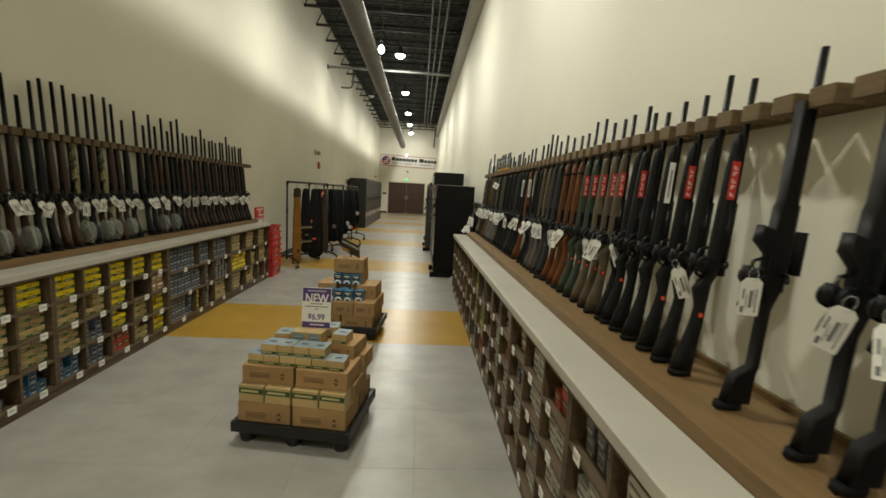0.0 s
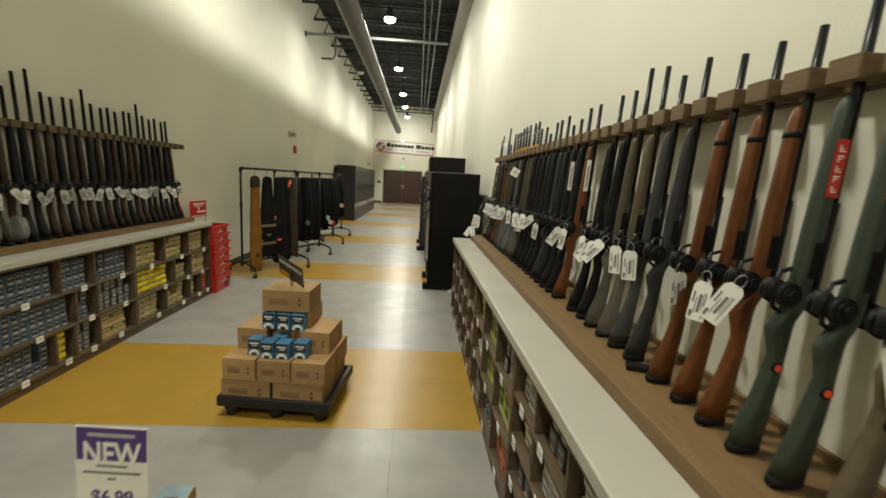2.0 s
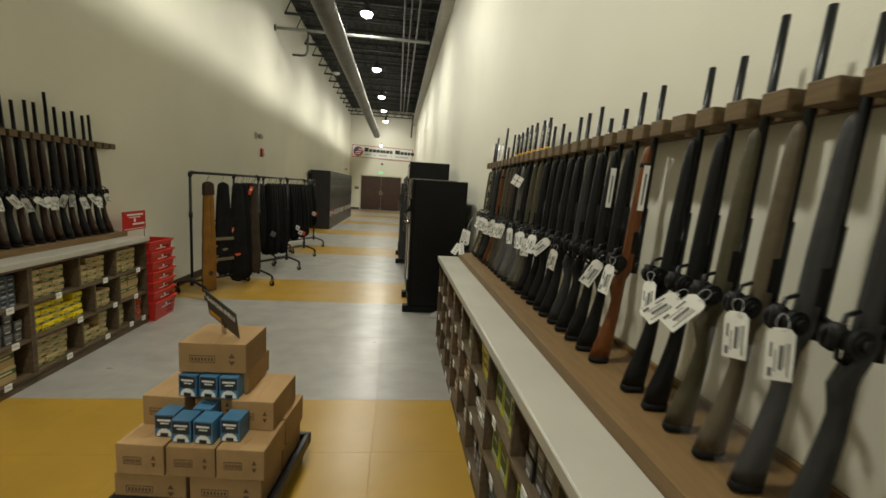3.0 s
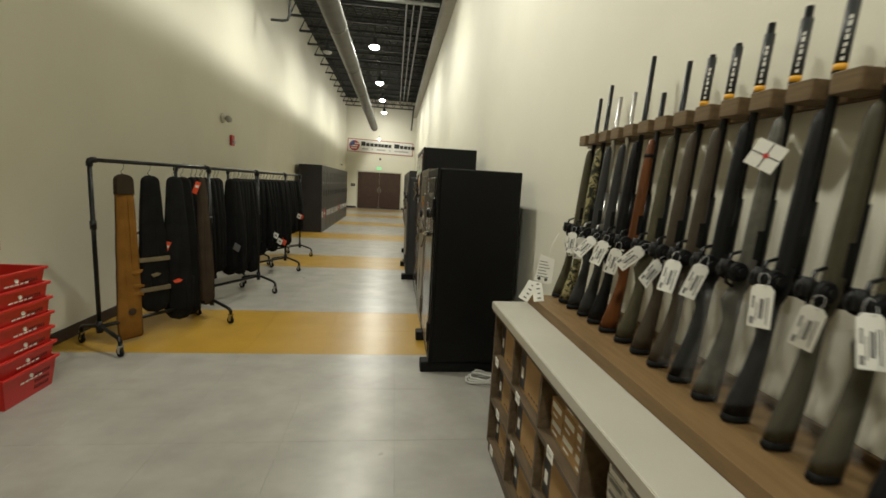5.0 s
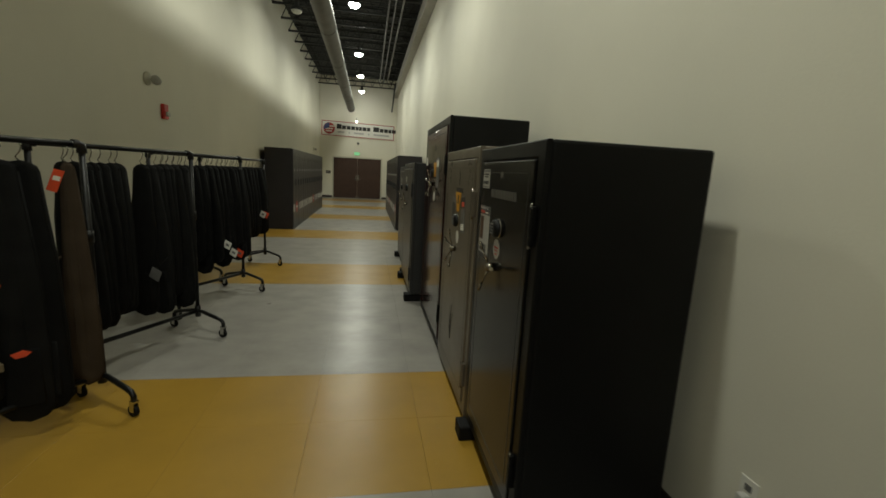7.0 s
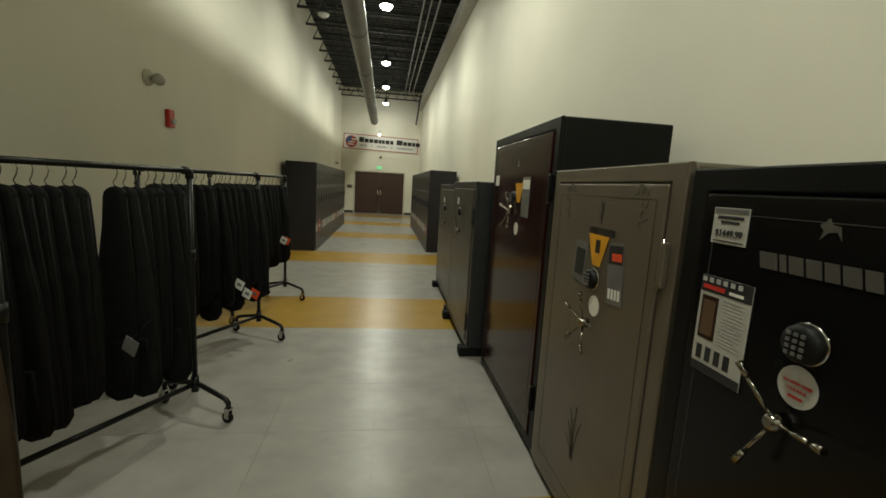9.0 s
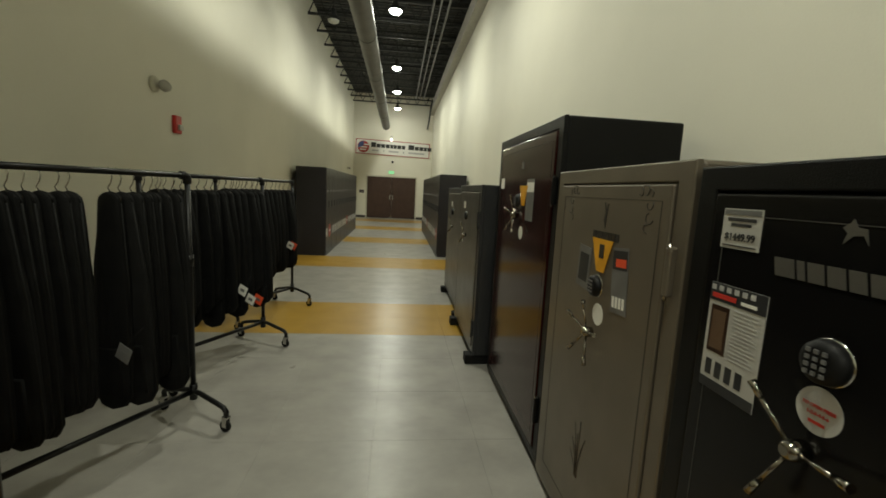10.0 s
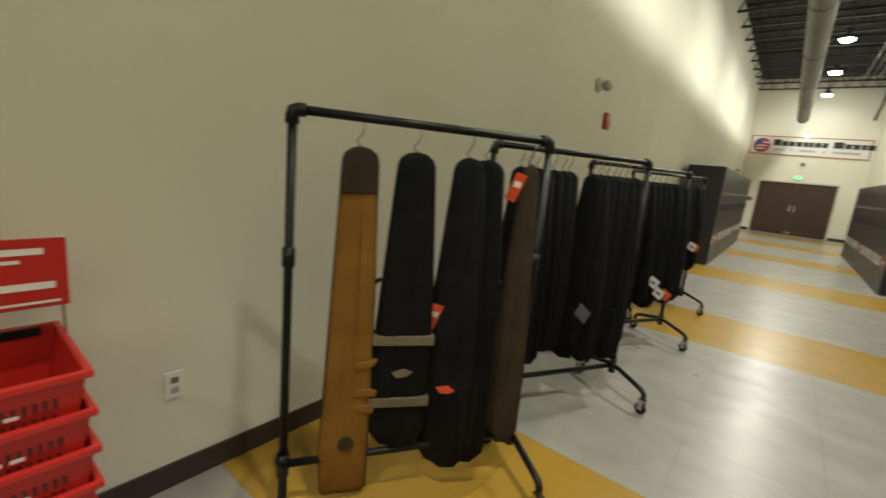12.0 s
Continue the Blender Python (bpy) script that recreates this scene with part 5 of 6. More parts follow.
def case_outline(length, top, mid, low, square=False):
    """The outline of a soft case, hung by its muzzle end; z = 0 at the top."""
    o = []
    for k in range(7):
        a = radians(180 - 30 * k)
        o.append((top / 2 * math.cos(a), -0.05 + 0.05 * math.sin(a)))
    o += [(mid / 2, -length * 0.45), (low / 2, -length * 0.68), (low / 2 + 0.01, -length * 0.86)]
    if square:
        return o + [(low / 2, -length + 0.012), (low / 2 - 0.012, -length), (-low / 2 + 0.012, -length), (-low / 2, -length + 0.012), (-low / 2, -length * 0.7), (-mid / 2, -length * 0.4)]
    for k in range(5):
        a = radians(-10 - 40 * k)
        o.append((low / 2 * 0.98 * math.cos(a) - 0.005, -length + 0.09 + 0.09 * math.sin(a)))
    o += [(-low / 2, -length * 0.7), (-mid / 2, -length * 0.4)]
    return o


def gun_case(length=1.16, top=0.13, mid=0.22, low=0.25, m=NYLON, label="black nylon soft gun case hanging from the rack", thick=0.03, cap=None, bands=False, handle=True, pocket=True, tag=None, emblem=False, group="soft gun cases", square=False):
    g = thing("gun_case", label, "gun case", None, group)
    out = case_outline(length, top, mid, low, square)
    bm = slab(bmesh.new(), out, thick, "x", puff=0.014)
    bmesh.ops.subdivide_edges(bm, edges=bm.edges[:], cuts=2, use_grid_fill=True)
    for v in bm.verts:
        p = v.co
        v.co.x += 0.011 * noise.noise(Vector((p.y * 9, p.z * 4 + length * 7, 3.0 if p.x > 0 else 8.0))) + 0.005 * noise.noise(Vector((p.y * 22, p.z * 14, p.x * 5)))
        v.co.y += 0.006 * noise.noise(Vector((length * 3, p.z * 5, 1.0)))
    part("body", bm, m, g)
    part("zip_piping", tube(bmesh.new(), [(0.0, u * 1.01, z) for u, z in out] + [(0.0, out[0][0] * 1.01, out[0][1])], 0.005, 6), RUBBER if m is NYLON else BROWNC, g)
    part("hook", tube(bmesh.new(), [(0, 0, -0.005), (0, 0.018, 0.02), (0, 0.0, 0.045), (0, -0.008, 0.07), (0, 0.0, 0.105), (0, 0.014, 0.118), (0, 0.02, 0.1)], 0.003, 6), CHROME, g)
    if cap:
        part("end_cap", slab(bmesh.new(), [(u * 1.05, z + 0.003) for u, z in out[:7]] + [(top * 0.555, -0.17), (-top * 0.555, -0.165)], thick + 0.034, "x", bevel=0.006), cap, g, "dark leather end cap")
    if bands:
        for zz in (0.60, 0.82):
            part("band", slab(bmesh.new(), [(-low * 0.52, -length * zz - 0.02), (low * 0.53, -length * zz - 0.02), (low * 0.53, -length * zz + 0.02), (-low * 0.52, -length * zz + 0.02)], thick + 0.043, "x", bevel=0.003), KHAKI, g, "khaki webbing band")
    if emblem:
        part("emblem", slab(bmesh.new(), [(-0.045, -length * 0.71), (-0.01, -length * 0.70), (0.04, -length * 0.712), (0.02, -length * 0.73), (-0.02, -length * 0.725)], thick + 0.045, "x"), KHAKI if bands else ORANGET, g)
    if pocket:
        part("pocket", slab(bmesh.new(), [(-low * 0.36, -length * 0.93), (low * 0.36, -length * 0.93), (low * 0.36, -length * 0.7), (-low * 0.33, -length * 0.7)], thick + 0.042, "x", bevel=0.008), m, g)
    if handle:
        part("handle", tube(bmesh.new(), [(0, mid * 0.52, -length * 0.40), (0, mid * 0.52 + 0.05, -length * 0.43), (0, mid * 0.54 + 0.06, -length * 0.5), (0, mid * 0.54 + 0.05, -length * 0.57), (0, low * 0.5, -length * 0.6)], 0.009, 8), m, g)
    if tag:
        t = part("hang_tag", slab(bmesh.new(), [(-0.024, 0), (0.024, 0), (0.026, -0.12), (-0.022, -0.125)], 0.002, "x"), tag, g, "printed hang tag")
        t.matrix_basis = pose(-thick * 1.2, 0.06 if emblem else 0.03, -0.04 if m is BROWNC else -length * 0.44, 16, -12, 24)
        part("print_bar", B(-0.0022, -0.0011, -0.016, 0.016, -0.06, -0.035), PAPER, t)
    return g


RANG = 61.6
RACKS = [(-0.259, 8.794, 58.3), (-0.150, 9.966, RANG), (-0.155, 11.418, RANG), (-0.225, 12.862, RANG)]
for x, y, turn in RACKS:
    pipe_rack(pose(x, y, 0, 0, 0, turn), 1.03 if turn < 60 else RACK_L)


def hang(rack, along, yaw, z=RACK_H - 0.104, roll=0.0):
    """Hangs a case on the bar of a rack, along metres from its middle."""
    x, y, turn = RACKS[rack]
    a = radians(turn)
    return pose(x + along * math.cos(a), y + along * math.sin(a), z, roll, 0, turn + yaw)


g = gun_case(1.44, 0.125, 0.165, 0.185, CANVAS, "long tan canvas gun case with a dark end cap", 0.028, BROWNC, False, False, False, group="", square=True)
for zz, u, tip, drop in ((0.60, 0.02, 0.1, 0.012), (0.685, 0.0, 0.108, -0.008), (0.735, 0.01, 0.1, -0.014)):
    flap = [(-u, -1.42 * zz - 0.014), (-0.07, -1.42 * zz - 0.016), (-tip, -1.42 * zz + drop - 0.012), (-tip - 0.008, -1.42 * zz + drop + 0.01), (-0.075, -1.42 * zz + 0.016), (-u, -1.42 * zz + 0.012)]
    part("strap", slab(bmesh.new(), flap, 0.058, "x", bevel=0.003), CANVAS, g)
part("badge", lathe(bmesh.new(), [(0.032, 0), (0.032, 0.005)], 18, m=pose(-0.033, 0.0, -1.42 * 0.84, 0, -90, 0)), BROWNC, g, "round dark leather badge")
g.matrix_basis = hang(0, -0.275, 88)
g = gun_case(1.25, 0.14, 0.205, 0.24, NYLON, "black gun case with two khaki bands", 0.04, None, True, True, False, None, True, "")
g.matrix_basis = hang(0, -0.06, 84)
g = gun_case(1.38, 0.12, 0.2, 0.225, NYLON, "black gun case with a red hang tag", 0.045, None, False, True, True, ORANGET, True, "")
g.matrix_basis = hang(0, 0.16, 56)
gA = gun_case(1.36, 0.13, 0.21, 0.235, thick=0.05, label="full black nylon gun case hanging from the rack")
gA.matrix_basis = hang(0, 0.24, 48)
g = gun_case(1.3, 0.06, 0.12, 0.165, BROWNC, "dark brown canvas gun case with an orange tag", 0.03, None, False, True, False, ORANGET, False, "")
g.matrix_basis = hang(0, 0.44, 55)
base = [gun_case(1.12, 0.12, 0.2, 0.225, thick=0.04, handle=False), gun_case(1.02, 0.13, 0.24, 0.27, thick=0.05, handle=False, label="short black nylon soft gun case on the rack"),
        gun_case(0.9, 0.14, 0.24, 0.25, thick=0.05, pocket=False, tag=PAPER, label="short black gun case with a white tag")]
used = set()
for rk, spans in ((1, ((-0.38, -0.04, 7), (0.13, 0.46, 7))), (2, ((-0.44, 0.49, 15),)), (3, ((-0.44, 0.49, 14),))):
    for a, b, n in spans:
        for k in range(n):
            which = (0 if rk == 1 and a > 0 and k < 5 else (0 if rk == 1 else (k * 7 + rk) % 3)) if rk < 3 else (2 if k % 4 == 0 else 1)
            m = hang(rk, a + (b - a) * k / max(1, n - 1) + rng.uniform(-0.01, 0.01), rng.uniform(2, 24), RACK_H - 0.106, rng.uniform(-2.5, 2.5)) @ Matrix.Diagonal((1, rng.uniform(0.9, 1.08), rng.uniform(0.95, 1.05), 1))
            if which in used:
                copy_thing(base[which], m)
            else:
                base[which].matrix_basis = m
                used.add(which)
for rk, along, zz, mt in ((2, 0.162, 0.62, PAPER), (2, 0.248, 0.52, PAPER), (2, 0.335, 0.5, ORANGET), (3, 0.335, 0.8, PAPER), (3, 0.387, 0.79, ORANGET), (1, 0.058, 0.66, GREYDEC)):
    x, y, turn = RACKS[rk]
    a = radians(turn)
    px, py = x + along * math.cos(a) + 0.17 * math.sin(a), y + along * math.sin(a) - 0.17 * math.cos(a)
    t = thing("hang_tag", "square printed hang tag dangling from a gun case", "tag", pose(px, py, zz, 0, 25, -20), "hang tags on gun cases")
    part("card", B(-0.043, 0.043, -0.001, 0.001, -0.043, 0.043), mt, t)
    part("print_bar", B(-0.02, 0.02, -0.0022, -0.0012, -0.012, 0.012), GREYDEC, t)
    part("cord", tube(bmesh.new(), [(0, 0, 0.044), (-0.01, 0.04, 0.09), (-0.02, 0.09, 0.12)], 0.0015, 5), RUBBER, t)

# ---- red shopping baskets ----
def basket(z, jig, top=False):
    b = thing("shopping_basket", "red plastic shopping basket in a stack on the floor", "basket", pose(-0.65 + jig, 7.54, z, 0, 0, jig * 60), "stacked shopping baskets")
    hx, hy, h, t = 0.2, 0.215, 0.20, 0.88
    def wall(a0, a1, b0, b1, n):
        bm = bmesh.new()
        q = [Vector((a0[0] * t, a0[1] * t, 0)), Vector((a1[0] * t, a1[1] * t, 0)), Vector((a1[0], a1[1], h)), Vector((a0[0], a0[1], h))]
        off = Vector(n) * 0.004
        vs = [bm.verts.new(p) for p in q] + [bm.verts.new(p - off) for p in q]
        for f in ((0, 1, 2, 3), (7, 6, 5, 4), (0, 4, 5, 1), (1, 5, 6, 2), (2, 6, 7, 3), (3, 7, 4, 0)):
            bm.faces.new([vs[i] for i in f])
        return bm
    C = [(hx, -hy), (hx, hy), (-hx, hy), (-hx, -hy)]
    for i, n in enumerate(((1, 0, 0), (0, 1, 0), (-1, 0, 0), (0, -1, 0))):
        sd = part("side", wall(C[i], C[(i + 1) % 4], 0, 0, n), REDPL, b)
        bm = bmesh.new()
        A, D = Vector((*C[i], 0)), Vector((*C[(i + 1) % 4], 0))
        for r in range(3):
            for k in range(7):
                f = 0.60 + 0.045 * k if i == 0 else 0.1 + 0.12 * k
                zz = 0.05 + r * 0.042
                s = t + (1 - t) * zz / h
                p = (A.lerp(D, f)) * s + Vector((0, 0, zz)) + Vector(n) * 0.0008
                box(bm, -0.005, 0.005, -0.0008, 0.0008, -0.014, 0.014, m=Matrix.Translation(p) @ pose(0, 0, 0, 0, 0, 90 if i % 2 == 0 else 0))
        # Slots are dark boxes laid on the side; their shade is in the colour.
        tagged(part("slot", bm, REDDARK, sd), kind="stuff")
    part("bottom", B(-hx * t, hx * t, -hy * t, hy * t, 0.0, 0.005), REDPL, b)
    bm = B(hx - 0.004, hx + 0.014, -hy - 0.014, hy + 0.014, h - 0.012, h + 0.008, bevel=0.003)
    box(bm, -hx - 0.014, -hx + 0.004, -hy - 0.014, hy + 0.014, h - 0.012, h + 0.008, bevel=0.003)
    box(bm, -hx + 0.004, hx - 0.004, hy - 0.004, hy + 0.014, h - 0.012, h + 0.008, bevel=0.003)
    box(bm, -hx + 0.004, hx - 0.004, -hy - 0.014, -hy + 0.004, h - 0.012, h + 0.008, bevel=0.003)
    part("rim", bm, REDPL, b)
    part("emblem", lathe(bmesh.new(), [(0.014, 0), (0.014, 0.001)], 18, m=pose(hx * 0.965 + 0.0035, 0.0, h * 0.74, 0, 80, 0)), PAPER, b)
    for k, w in enumerate((0.03, 0.025, 0.03, 0.02, 0.025)):
        pb = part("print_bar", B(0, 0.0012, -w / 2, w / 2, -0.005, 0.005), PAPER, b)
        pb.matrix_basis = pose(hx * 0.958 + 0.0035, -0.07 + 0.036 * k, h * 0.62, 0, 7, 0)
    if top:
        part("carry_handle", B(-hx + 0.006, -hx + 0.022, -hy * 0.1, hy * 0.85, h - 0.02, h + 0.006, bevel=0.004), RUBBER, b, "black carry handle")
    return b


for k in range(7):
    basket(0.002 + 0.105 * k, rng.uniform(-0.006, 0.006) + 0.004 * (3 - k), k == 6)
bs = thing("basket_sign", "red sign with white print on a wire stand behind the baskets", "sign", pose(-0.75, 7.58, 0))
part("board", B(-0.004, 0.004, -0.2, 0.2, 0.93, 1.13, bevel=0.002), REDPL, bs)
for yy in (-0.185, 0.185):
    xb = -0.132 if yy < 0 else -0.008
    part("wire_leg", tube(bmesh.new(), [(xb, yy * 1.02, 0), (xb, yy * 1.02, 0.82), (-0.007, yy, 0.93), (-0.007, yy, 1.12)], 0.0035, 6), CHROME, bs)
for a, b2, c2, d2 in ((-0.13, 0.15, 1.085, 1.103), (-0.1, 0.1, 1.062, 1.072), (-0.04, 0.17, 0.985, 1.005), (-0.18, 0.18, 0.943, 0.95)):
    part("print_bar", B(0.0045, 0.0058, a, b2, c2, d2), PAPER, bs)
part("emblem", lathe(bmesh.new(), [(0.02, 0), (0.02, 0.001)], 18, m=pose(0.0045, 0.0, 1.035, 0, 90, 0)), PAPER, bs)

# ---- floor displays ----
def pallet(m):
    p = thing("display_pallet", "small black plastic pallet on the floor under stacked cartons", "pallet", m, "display pallets")
    bm = B(-0.39, 0.39, -0.31, 0.31, 0.085, 0.11, bevel=0.006)
    for a, b, c, d in ((-0.41, 0.41, -0.33, -0.295), (-0.41, 0.41, 0.295, 0.33), (-0.41, -0.375, -0.295, 0.295), (0.375, 0.41, -0.295, 0.295)):
        box(bm, a, b, c, d, 0.075, 0.145, bevel=0.008)
    part("deck", bm, PALLETM, p)
    for x in (-0.33, 0, 0.33):
        for y in (-0.25, 0, 0.25):
            part("foot", lathe(bmesh.new(), [(0.045, 0), (0.05, 0.01), (0.065, 0.08)], 14, m=pose(x, y, 0)), PALLETM, p)
    return p


def case_mesh(w, d, h, arrows=True):
    bm = B(-w / 2, w / 2, -d / 2, d / 2, 0, h, bevel=0.004)
    box(bm, -w * 0.02, w * 0.02, -d / 2 + 0.004, d / 2 - 0.004, h - 0.001, h + 0.0008, 2)
    s = -d / 2
    for z in (h * 0.34, h * 0.56):
        box(bm, -w * 0.34, w * 0.04, s - 0.0008, s + 0.002, z, z + 0.004, 1)
    box(bm, -w * 0.34, -w * 0.33, s - 0.0008, s + 0.002, h * 0.34, h * 0.58, 1)
    box(bm, w * 0.03, w * 0.04, s - 0.0008, s + 0.002, h * 0.34, h * 0.58, 1)
    for k in range(7):
        box(bm, -w * 0.31 + k * w * 0.048, -w * 0.28 + k * w * 0.048, s - 0.0008, s + 0.002, h * 0.4, h * 0.51, 1)
    if arrows:
        for z0, z1, f in ((h * 0.52, h * 0.68, 1), (h * 0.42, h * 0.26, -1)):
            v = [bm.verts.new(q) for q in ((w * 0.24, s - 0.0009, z0), (w * 0.34, s - 0.0009, z0), (w * 0.29, s - 0.0009, z1))]
            bm.faces.new(v if f > 0 else v[::-1]).material_index = 1
    return mesh("shipping_case", bm, [CARD, CARDD, TAPE])


CM = {}


def shipping_case(base, x, y, z, w, d, h, yaw=0.0):
    key = (w, d, h)
    if key not in CM:
        CM[key] = case_mesh(w, d, h)
    ob = new("shipping_case", CM[key])
    ob.matrix_basis = base @ pose(x, y, z, 0, 0, yaw)
    return tagged(ob, "brown cardboard shipping case stacked on the display pallet", "cardboard box", "stacked shipping cases")


def put_carton(base, kind, x, y, z, yaw=0.0):
    (me, dims), label = CART[kind]
    ob = new(me.name, me)
    ob.matrix_basis = base @ pose(x, y, z, 0, 0, yaw)
    tagged(new("printed_panel", PRINTS[me.name]), kind="stuff").parent = ob
    return tagged(ob, label.replace("on a shelf", "on the display pallet"), "ammunition box", label.split(" on ")[0] + "s")


CART["topped"] = (carton("ammo_box", 0.108, 0.13, 0.062, TANBOX, GREENBAND, 4), "pale-topped tan ammunition carton on a shelf")
CART["tray"] = (carton("ammo_tray", 0.175, 0.12, 0.105, TANBOX, GREENBAND, 1), "white and green carton tray on a shelf")
CART["greypack"] = (carton("ammo_box", 0.11, 0.12, 0.085, TANBOX, PALEBLUE, 2), "tan ammunition display pack with a blue picture on a shelf")
P1 = pose(1.25, 2.929, 0, 0, 0, -9) @ Matrix.Diagonal((0.87, 0.9, 0.95, 1))
pallet(P1)
j = lambda a=1.5: rng.uniform(-a, a)
for x in (-0.195, 0.19):
    for y in (-0.15, 0.15):
        shipping_case(P1, x, y, 0.111, 0.365, 0.28, 0.15, j())
for x in (-0.285, -0.1, 0.09, 0.275):
    put_carton(P1, "tray", x, -0.288, 0.263, j(2))
for x in (-0.2, 0.2):
    shipping_case(P1, x, -0.0, 0.263, 0.36, 0.3, 0.106, j())
for x in (-0.195, 0.185):
    shipping_case(P1, x, -0.1, 0.370, 0.355, 0.3, 0.115, j(2.5))
    shipping_case(P1, x + 0.02, 0.19, 0.370, 0.355, 0.22, 0.115, j(2.5))
for k in range(6):
    put_carton(P1, "topped", -0.29 + 0.113 * k, -0.225 - 0.004 * (k % 2), 0.486, j(2))
shipping_case(P1, -0.08, 0.09, 0.486, 0.36, 0.26, 0.075, 2)
shipping_case(P1, 0.225, 0.12, 0.486, 0.22, 0.26, 0.09, -3)
for k in range(4):
    put_carton(P1, "topped", -0.205 + 0.113 * k, -0.21, 0.549, j(2))
for k in range(2):
    put_carton(P1, "greypack", -0.075 + 0.114 * k, -0.04, 0.563, j(2))
put_carton(P1, "topped", 0.21, 0.0, 0.578, -4)
put_carton(P1, "topped", -0.2, -0.03, 0.563, 5)
put_carton(P1, "topped", 0.1, 0.14, 0.578, 12)
sg = thing("price_sign", "white and purple NEW price sign standing on the cartons", "sign", P1 @ pose(0.0, 0.09, 0.64, -4, 0, 5))
part("sheet", B(-0.108, 0.108, -0.003, 0.0, 0.0, 0.28, bevel=0.001), PAPER, sg)
part("header_bar", B(-0.07, 0.07, -0.0052, -0.0044, 0.252, 0.262), GREYPRINT, sg)
part("header", B(-0.104, 0.104, -0.0042, -0.0032, 0.185, 0.276), PURPLE, sg)
part("footer", B(-0.104, 0.104, -0.0042, -0.0032, 0.006, 0.045), PURPLE, sg)
words("headline", "NEW", 0.088, PAPER, sg, pose(0, -0.0046, 0.202, 90, 0, 0), squeeze=0.84)
words("price", "$6.99", 0.056, PURPLE, sg, pose(0, -0.0036, 0.078, 90, 0, 0))
for a, z in ((0.045, 0.166), (0.085, 0.147), (0.012, 0.13)):
    part("print_bar", B(-a, a, -0.004, -0.0032, z, z + 0.006), GREYDEC, sg)
part("footer_bar", B(-0.045, 0.06, -0.0052, -0.0044, 0.022, 0.03), PAPER, sg)
part("stand", B(-0.03, 0.03, 0.001, 0.05, -0.075, -0.07), CHROME, sg)
part("stand_post", B(-0.004, 0.004, 0.001, 0.004, -0.07, 0.2), CHROME, sg)

P2 = pose(1.2, 4.802, 0, 0, 0, -6) @ Matrix.Diagonal((0.87, 0.9, 0.95, 1))
pallet(P2)
for x in (-0.21, 0.17):
    for y in (-0.16, 0.14):
        shipping_case(P2, x, y, 0.111, 0.36, 0.28, 0.145, j())
for x in (-0.25, 0.0, 0.25):
    shipping_case(P2, x, -0.17, 0.258, 0.24, 0.28, 0.15, j())
    shipping_case(P2, x, 0.13, 0.258, 0.24, 0.28, 0.15, j())
for x, y in ((-0.235, 0.03), (0.235, 0.03), (0.0, 0.1)):
    shipping_case(P2, x, y, 0.41, 0.225, 0.34, 0.15, j(3))
CART["pack"] = (carton("ammo_box", 0.098, 0.1, 0.11, BLUEBOX, DARKBOX, 6), "blue shotgun shell pack with a dark label on a shelf")


def pack(x, y, z, yaw):
    put_carton(P2, "pack", x, y, z, yaw)


for x, y in ((-0.17, -0.24), (-0.06, -0.28), (0.05, -0.28), (0.17, -0.25), (-0.02, -0.165)):
    pack(x, y, 0.41, j(5))
for x in (-0.115, -0.005, 0.105):
    pack(x, -0.13, 0.562, j(4))
shipping_case(P2, 0.0, 0.09, 0.562, 0.34, 0.3, 0.118, 2)
shipping_case(P2, 0.0, 0.04, 0.682, 0.35, 0.3, 0.15, 3)
sg = thing("shell_sign", "black SHOTGUN SHELLS sign tilted on top of the cartons", "sign", pose(1.193, 4.834, 0.793, 0, 0, -41.6))
bd = part("board", B(-0.145, 0.145, -0.004, 0.0, -0.072, 0.072, bevel=0.001), DARKBOX, sg)
bd.matrix_basis = pose(0, 0, 0.101, 14, 12, 0)
words("headline", "SHOTGUN SHELLS", 0.035, PAPER, bd, pose(0, -0.0046, 0.03, 90, 0, 0), squeeze=0.93)
part("accent", B(-0.13, -0.02, -0.005, -0.0042, -0.06, -0.035), YELLOWDEC, bd)
part("clip", B(-0.012, 0.012, 0.001, 0.012, 0.0, 0.09), CHROME, sg)
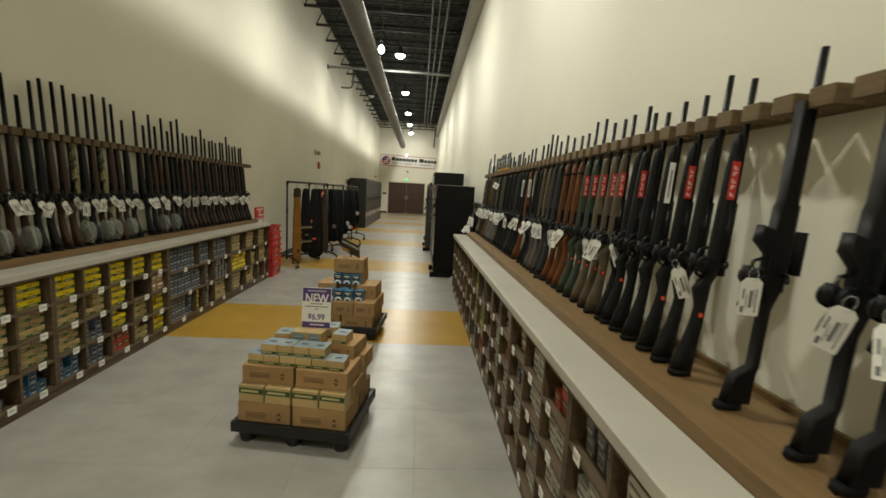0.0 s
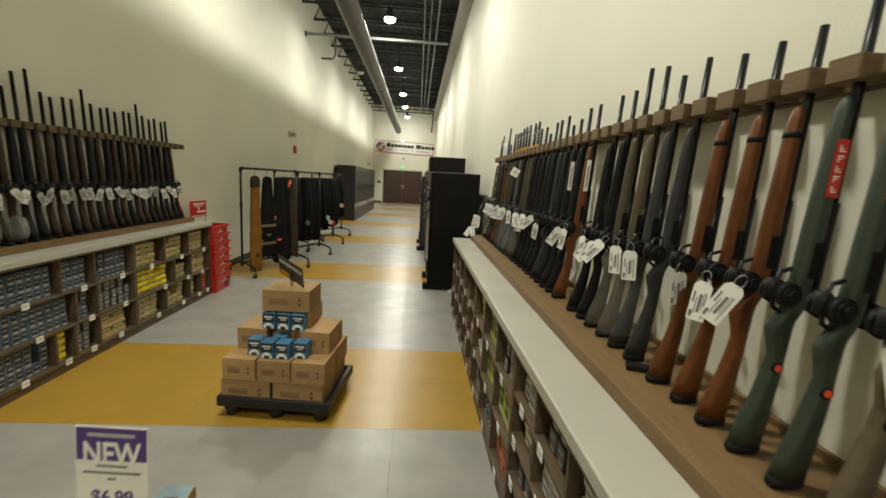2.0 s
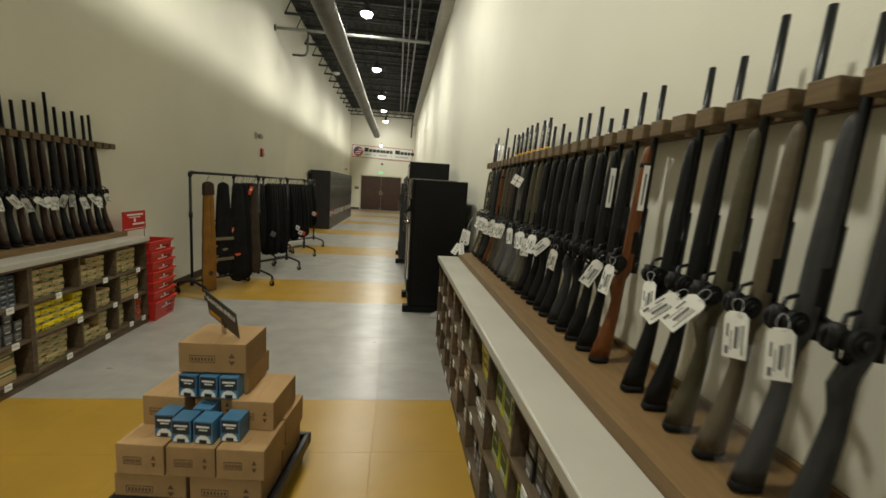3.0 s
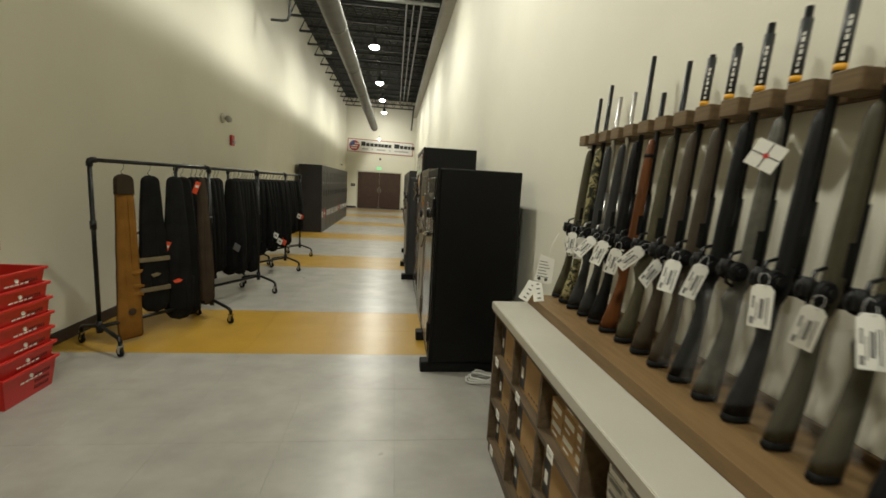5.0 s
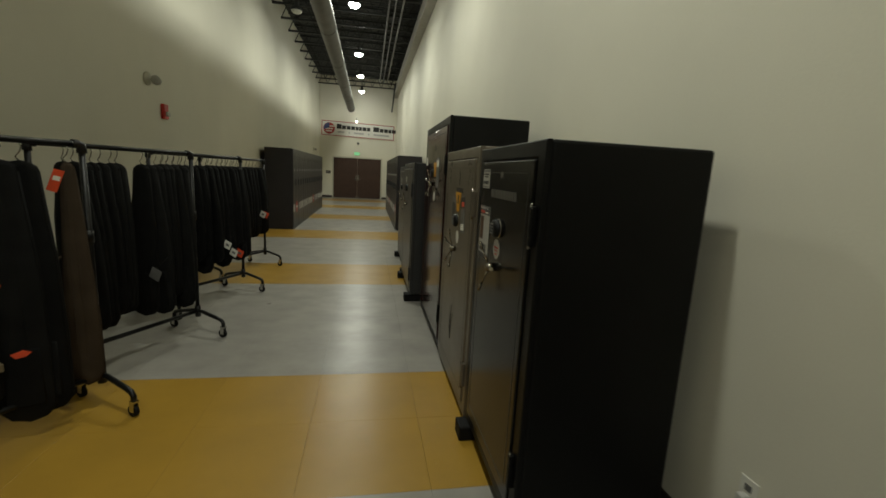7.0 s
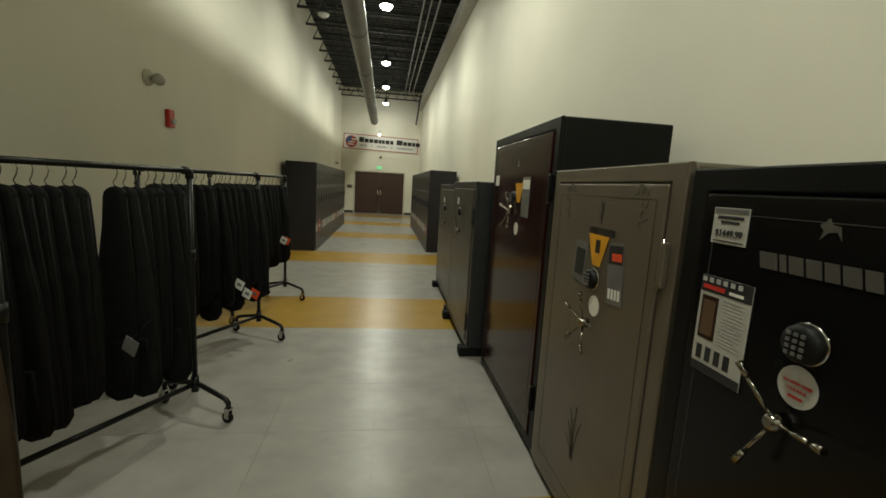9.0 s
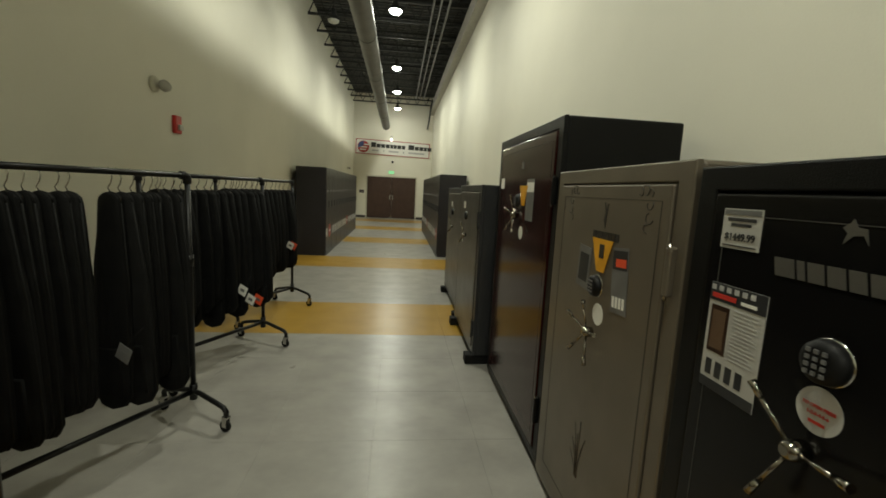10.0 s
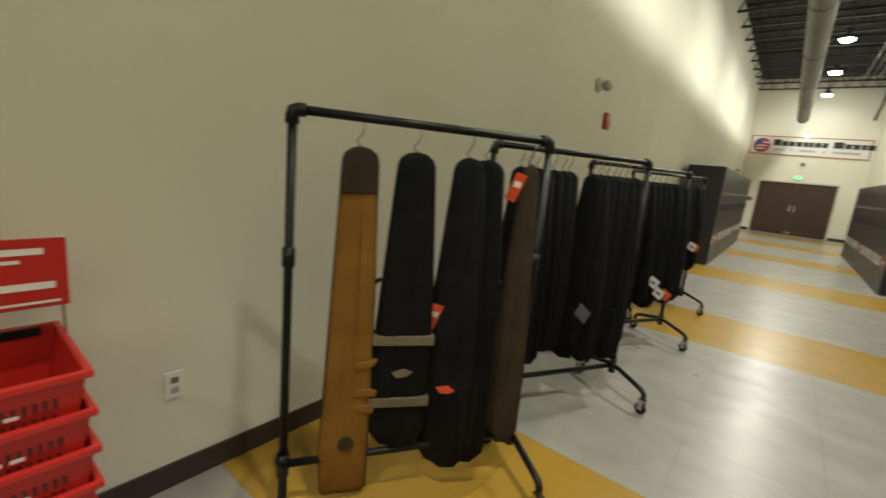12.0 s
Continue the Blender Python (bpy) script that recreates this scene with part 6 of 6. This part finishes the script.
# a third stack just ahead of the start
P0 = pose(0.42, 1.279, 0, 0, 0, -8)
pallet(P0)
for x in (-0.19, 0.19):
    for y in (-0.15, 0.15):
        shipping_case(P0, x, y, 0.111, 0.365, 0.28, 0.15, j())
for k in range(4):
    put_carton(P0, "topped", -0.2 + 0.13 * k, 0.06, 0.263, j(3))

# ---- floor tiles ----
fl = thing("floor", "glossy vinyl tile floor, pale grey with ochre bands", "floor", kind="structure")
part("bed", B(XL - 0.2, XR + 0.2, Y0 - 0.2, Y1 + 0.4, -0.12, -0.006), JOINT, fl)
xs = [XL, -0.67, -0.02, 0.63, 1.28, 1.93, 2.58, XR]
TM = {}


def tile(w, l, m):
    key = (round(w, 3), round(l, 3), m.name)
    if key not in TM:
        bm = bmesh.new()
        g, c = 0.0004, 0.0008
        lo = [bm.verts.new(p) for p in ((-w / 2 + g, -l / 2 + g, -0.005), (w / 2 - g, -l / 2 + g, -0.005), (w / 2 - g, l / 2 - g, -0.005), (-w / 2 + g, l / 2 - g, -0.005))]
        md = [bm.verts.new((v.co.x, v.co.y, -c * 0.6)) for v in lo]
        hi = [bm.verts.new((v.co.x * (1 - 2 * c / w), v.co.y * (1 - 2 * c / l), 0)) for v in lo]
        for a, b in ((lo, md), (md, hi)):
            for i in range(4):
                bm.faces.new((a[i], a[(i + 1) % 4], b[(i + 1) % 4], b[i]))
        bm.faces.new(hi)
        TM[key] = mesh("floor_tile", bm, m)
    return TM[key]


rows, y = [], BAND0 - PERIOD
while y < Y1:
    for k in range(2):
        rows.append((y + BAND / 2 * k, y + BAND / 2 * (k + 1), FLOORY))
    gl = (PERIOD - BAND) / 4
    for k in range(4):
        rows.append((y + BAND + gl * k, y + BAND + gl * (k + 1), FLOORG))
    y += PERIOD
far = {FLOORG: bmesh.new(), FLOORY: bmesh.new()}
for a, b, m in rows:
    a, b = max(a, Y0), min(b, Y1 + 0.2)
    if b - a < 0.05:
        continue
    for x0, x1 in zip(xs, xs[1:]):
        if -0.8 < a < 21.2:
            piece("floor_tile", tile(x1 - x0, b - a, m), fl, pose((x0 + x1) / 2, (a + b) / 2, 0))
        else:
            box(far[m], x0 + 0.0007, x1 - 0.0007, a + 0.0007, b - 0.0007, -0.005, 0)
for m, bm in far.items():
    tagged(part("distant_tiles", bm, m, fl), kind="stuff")
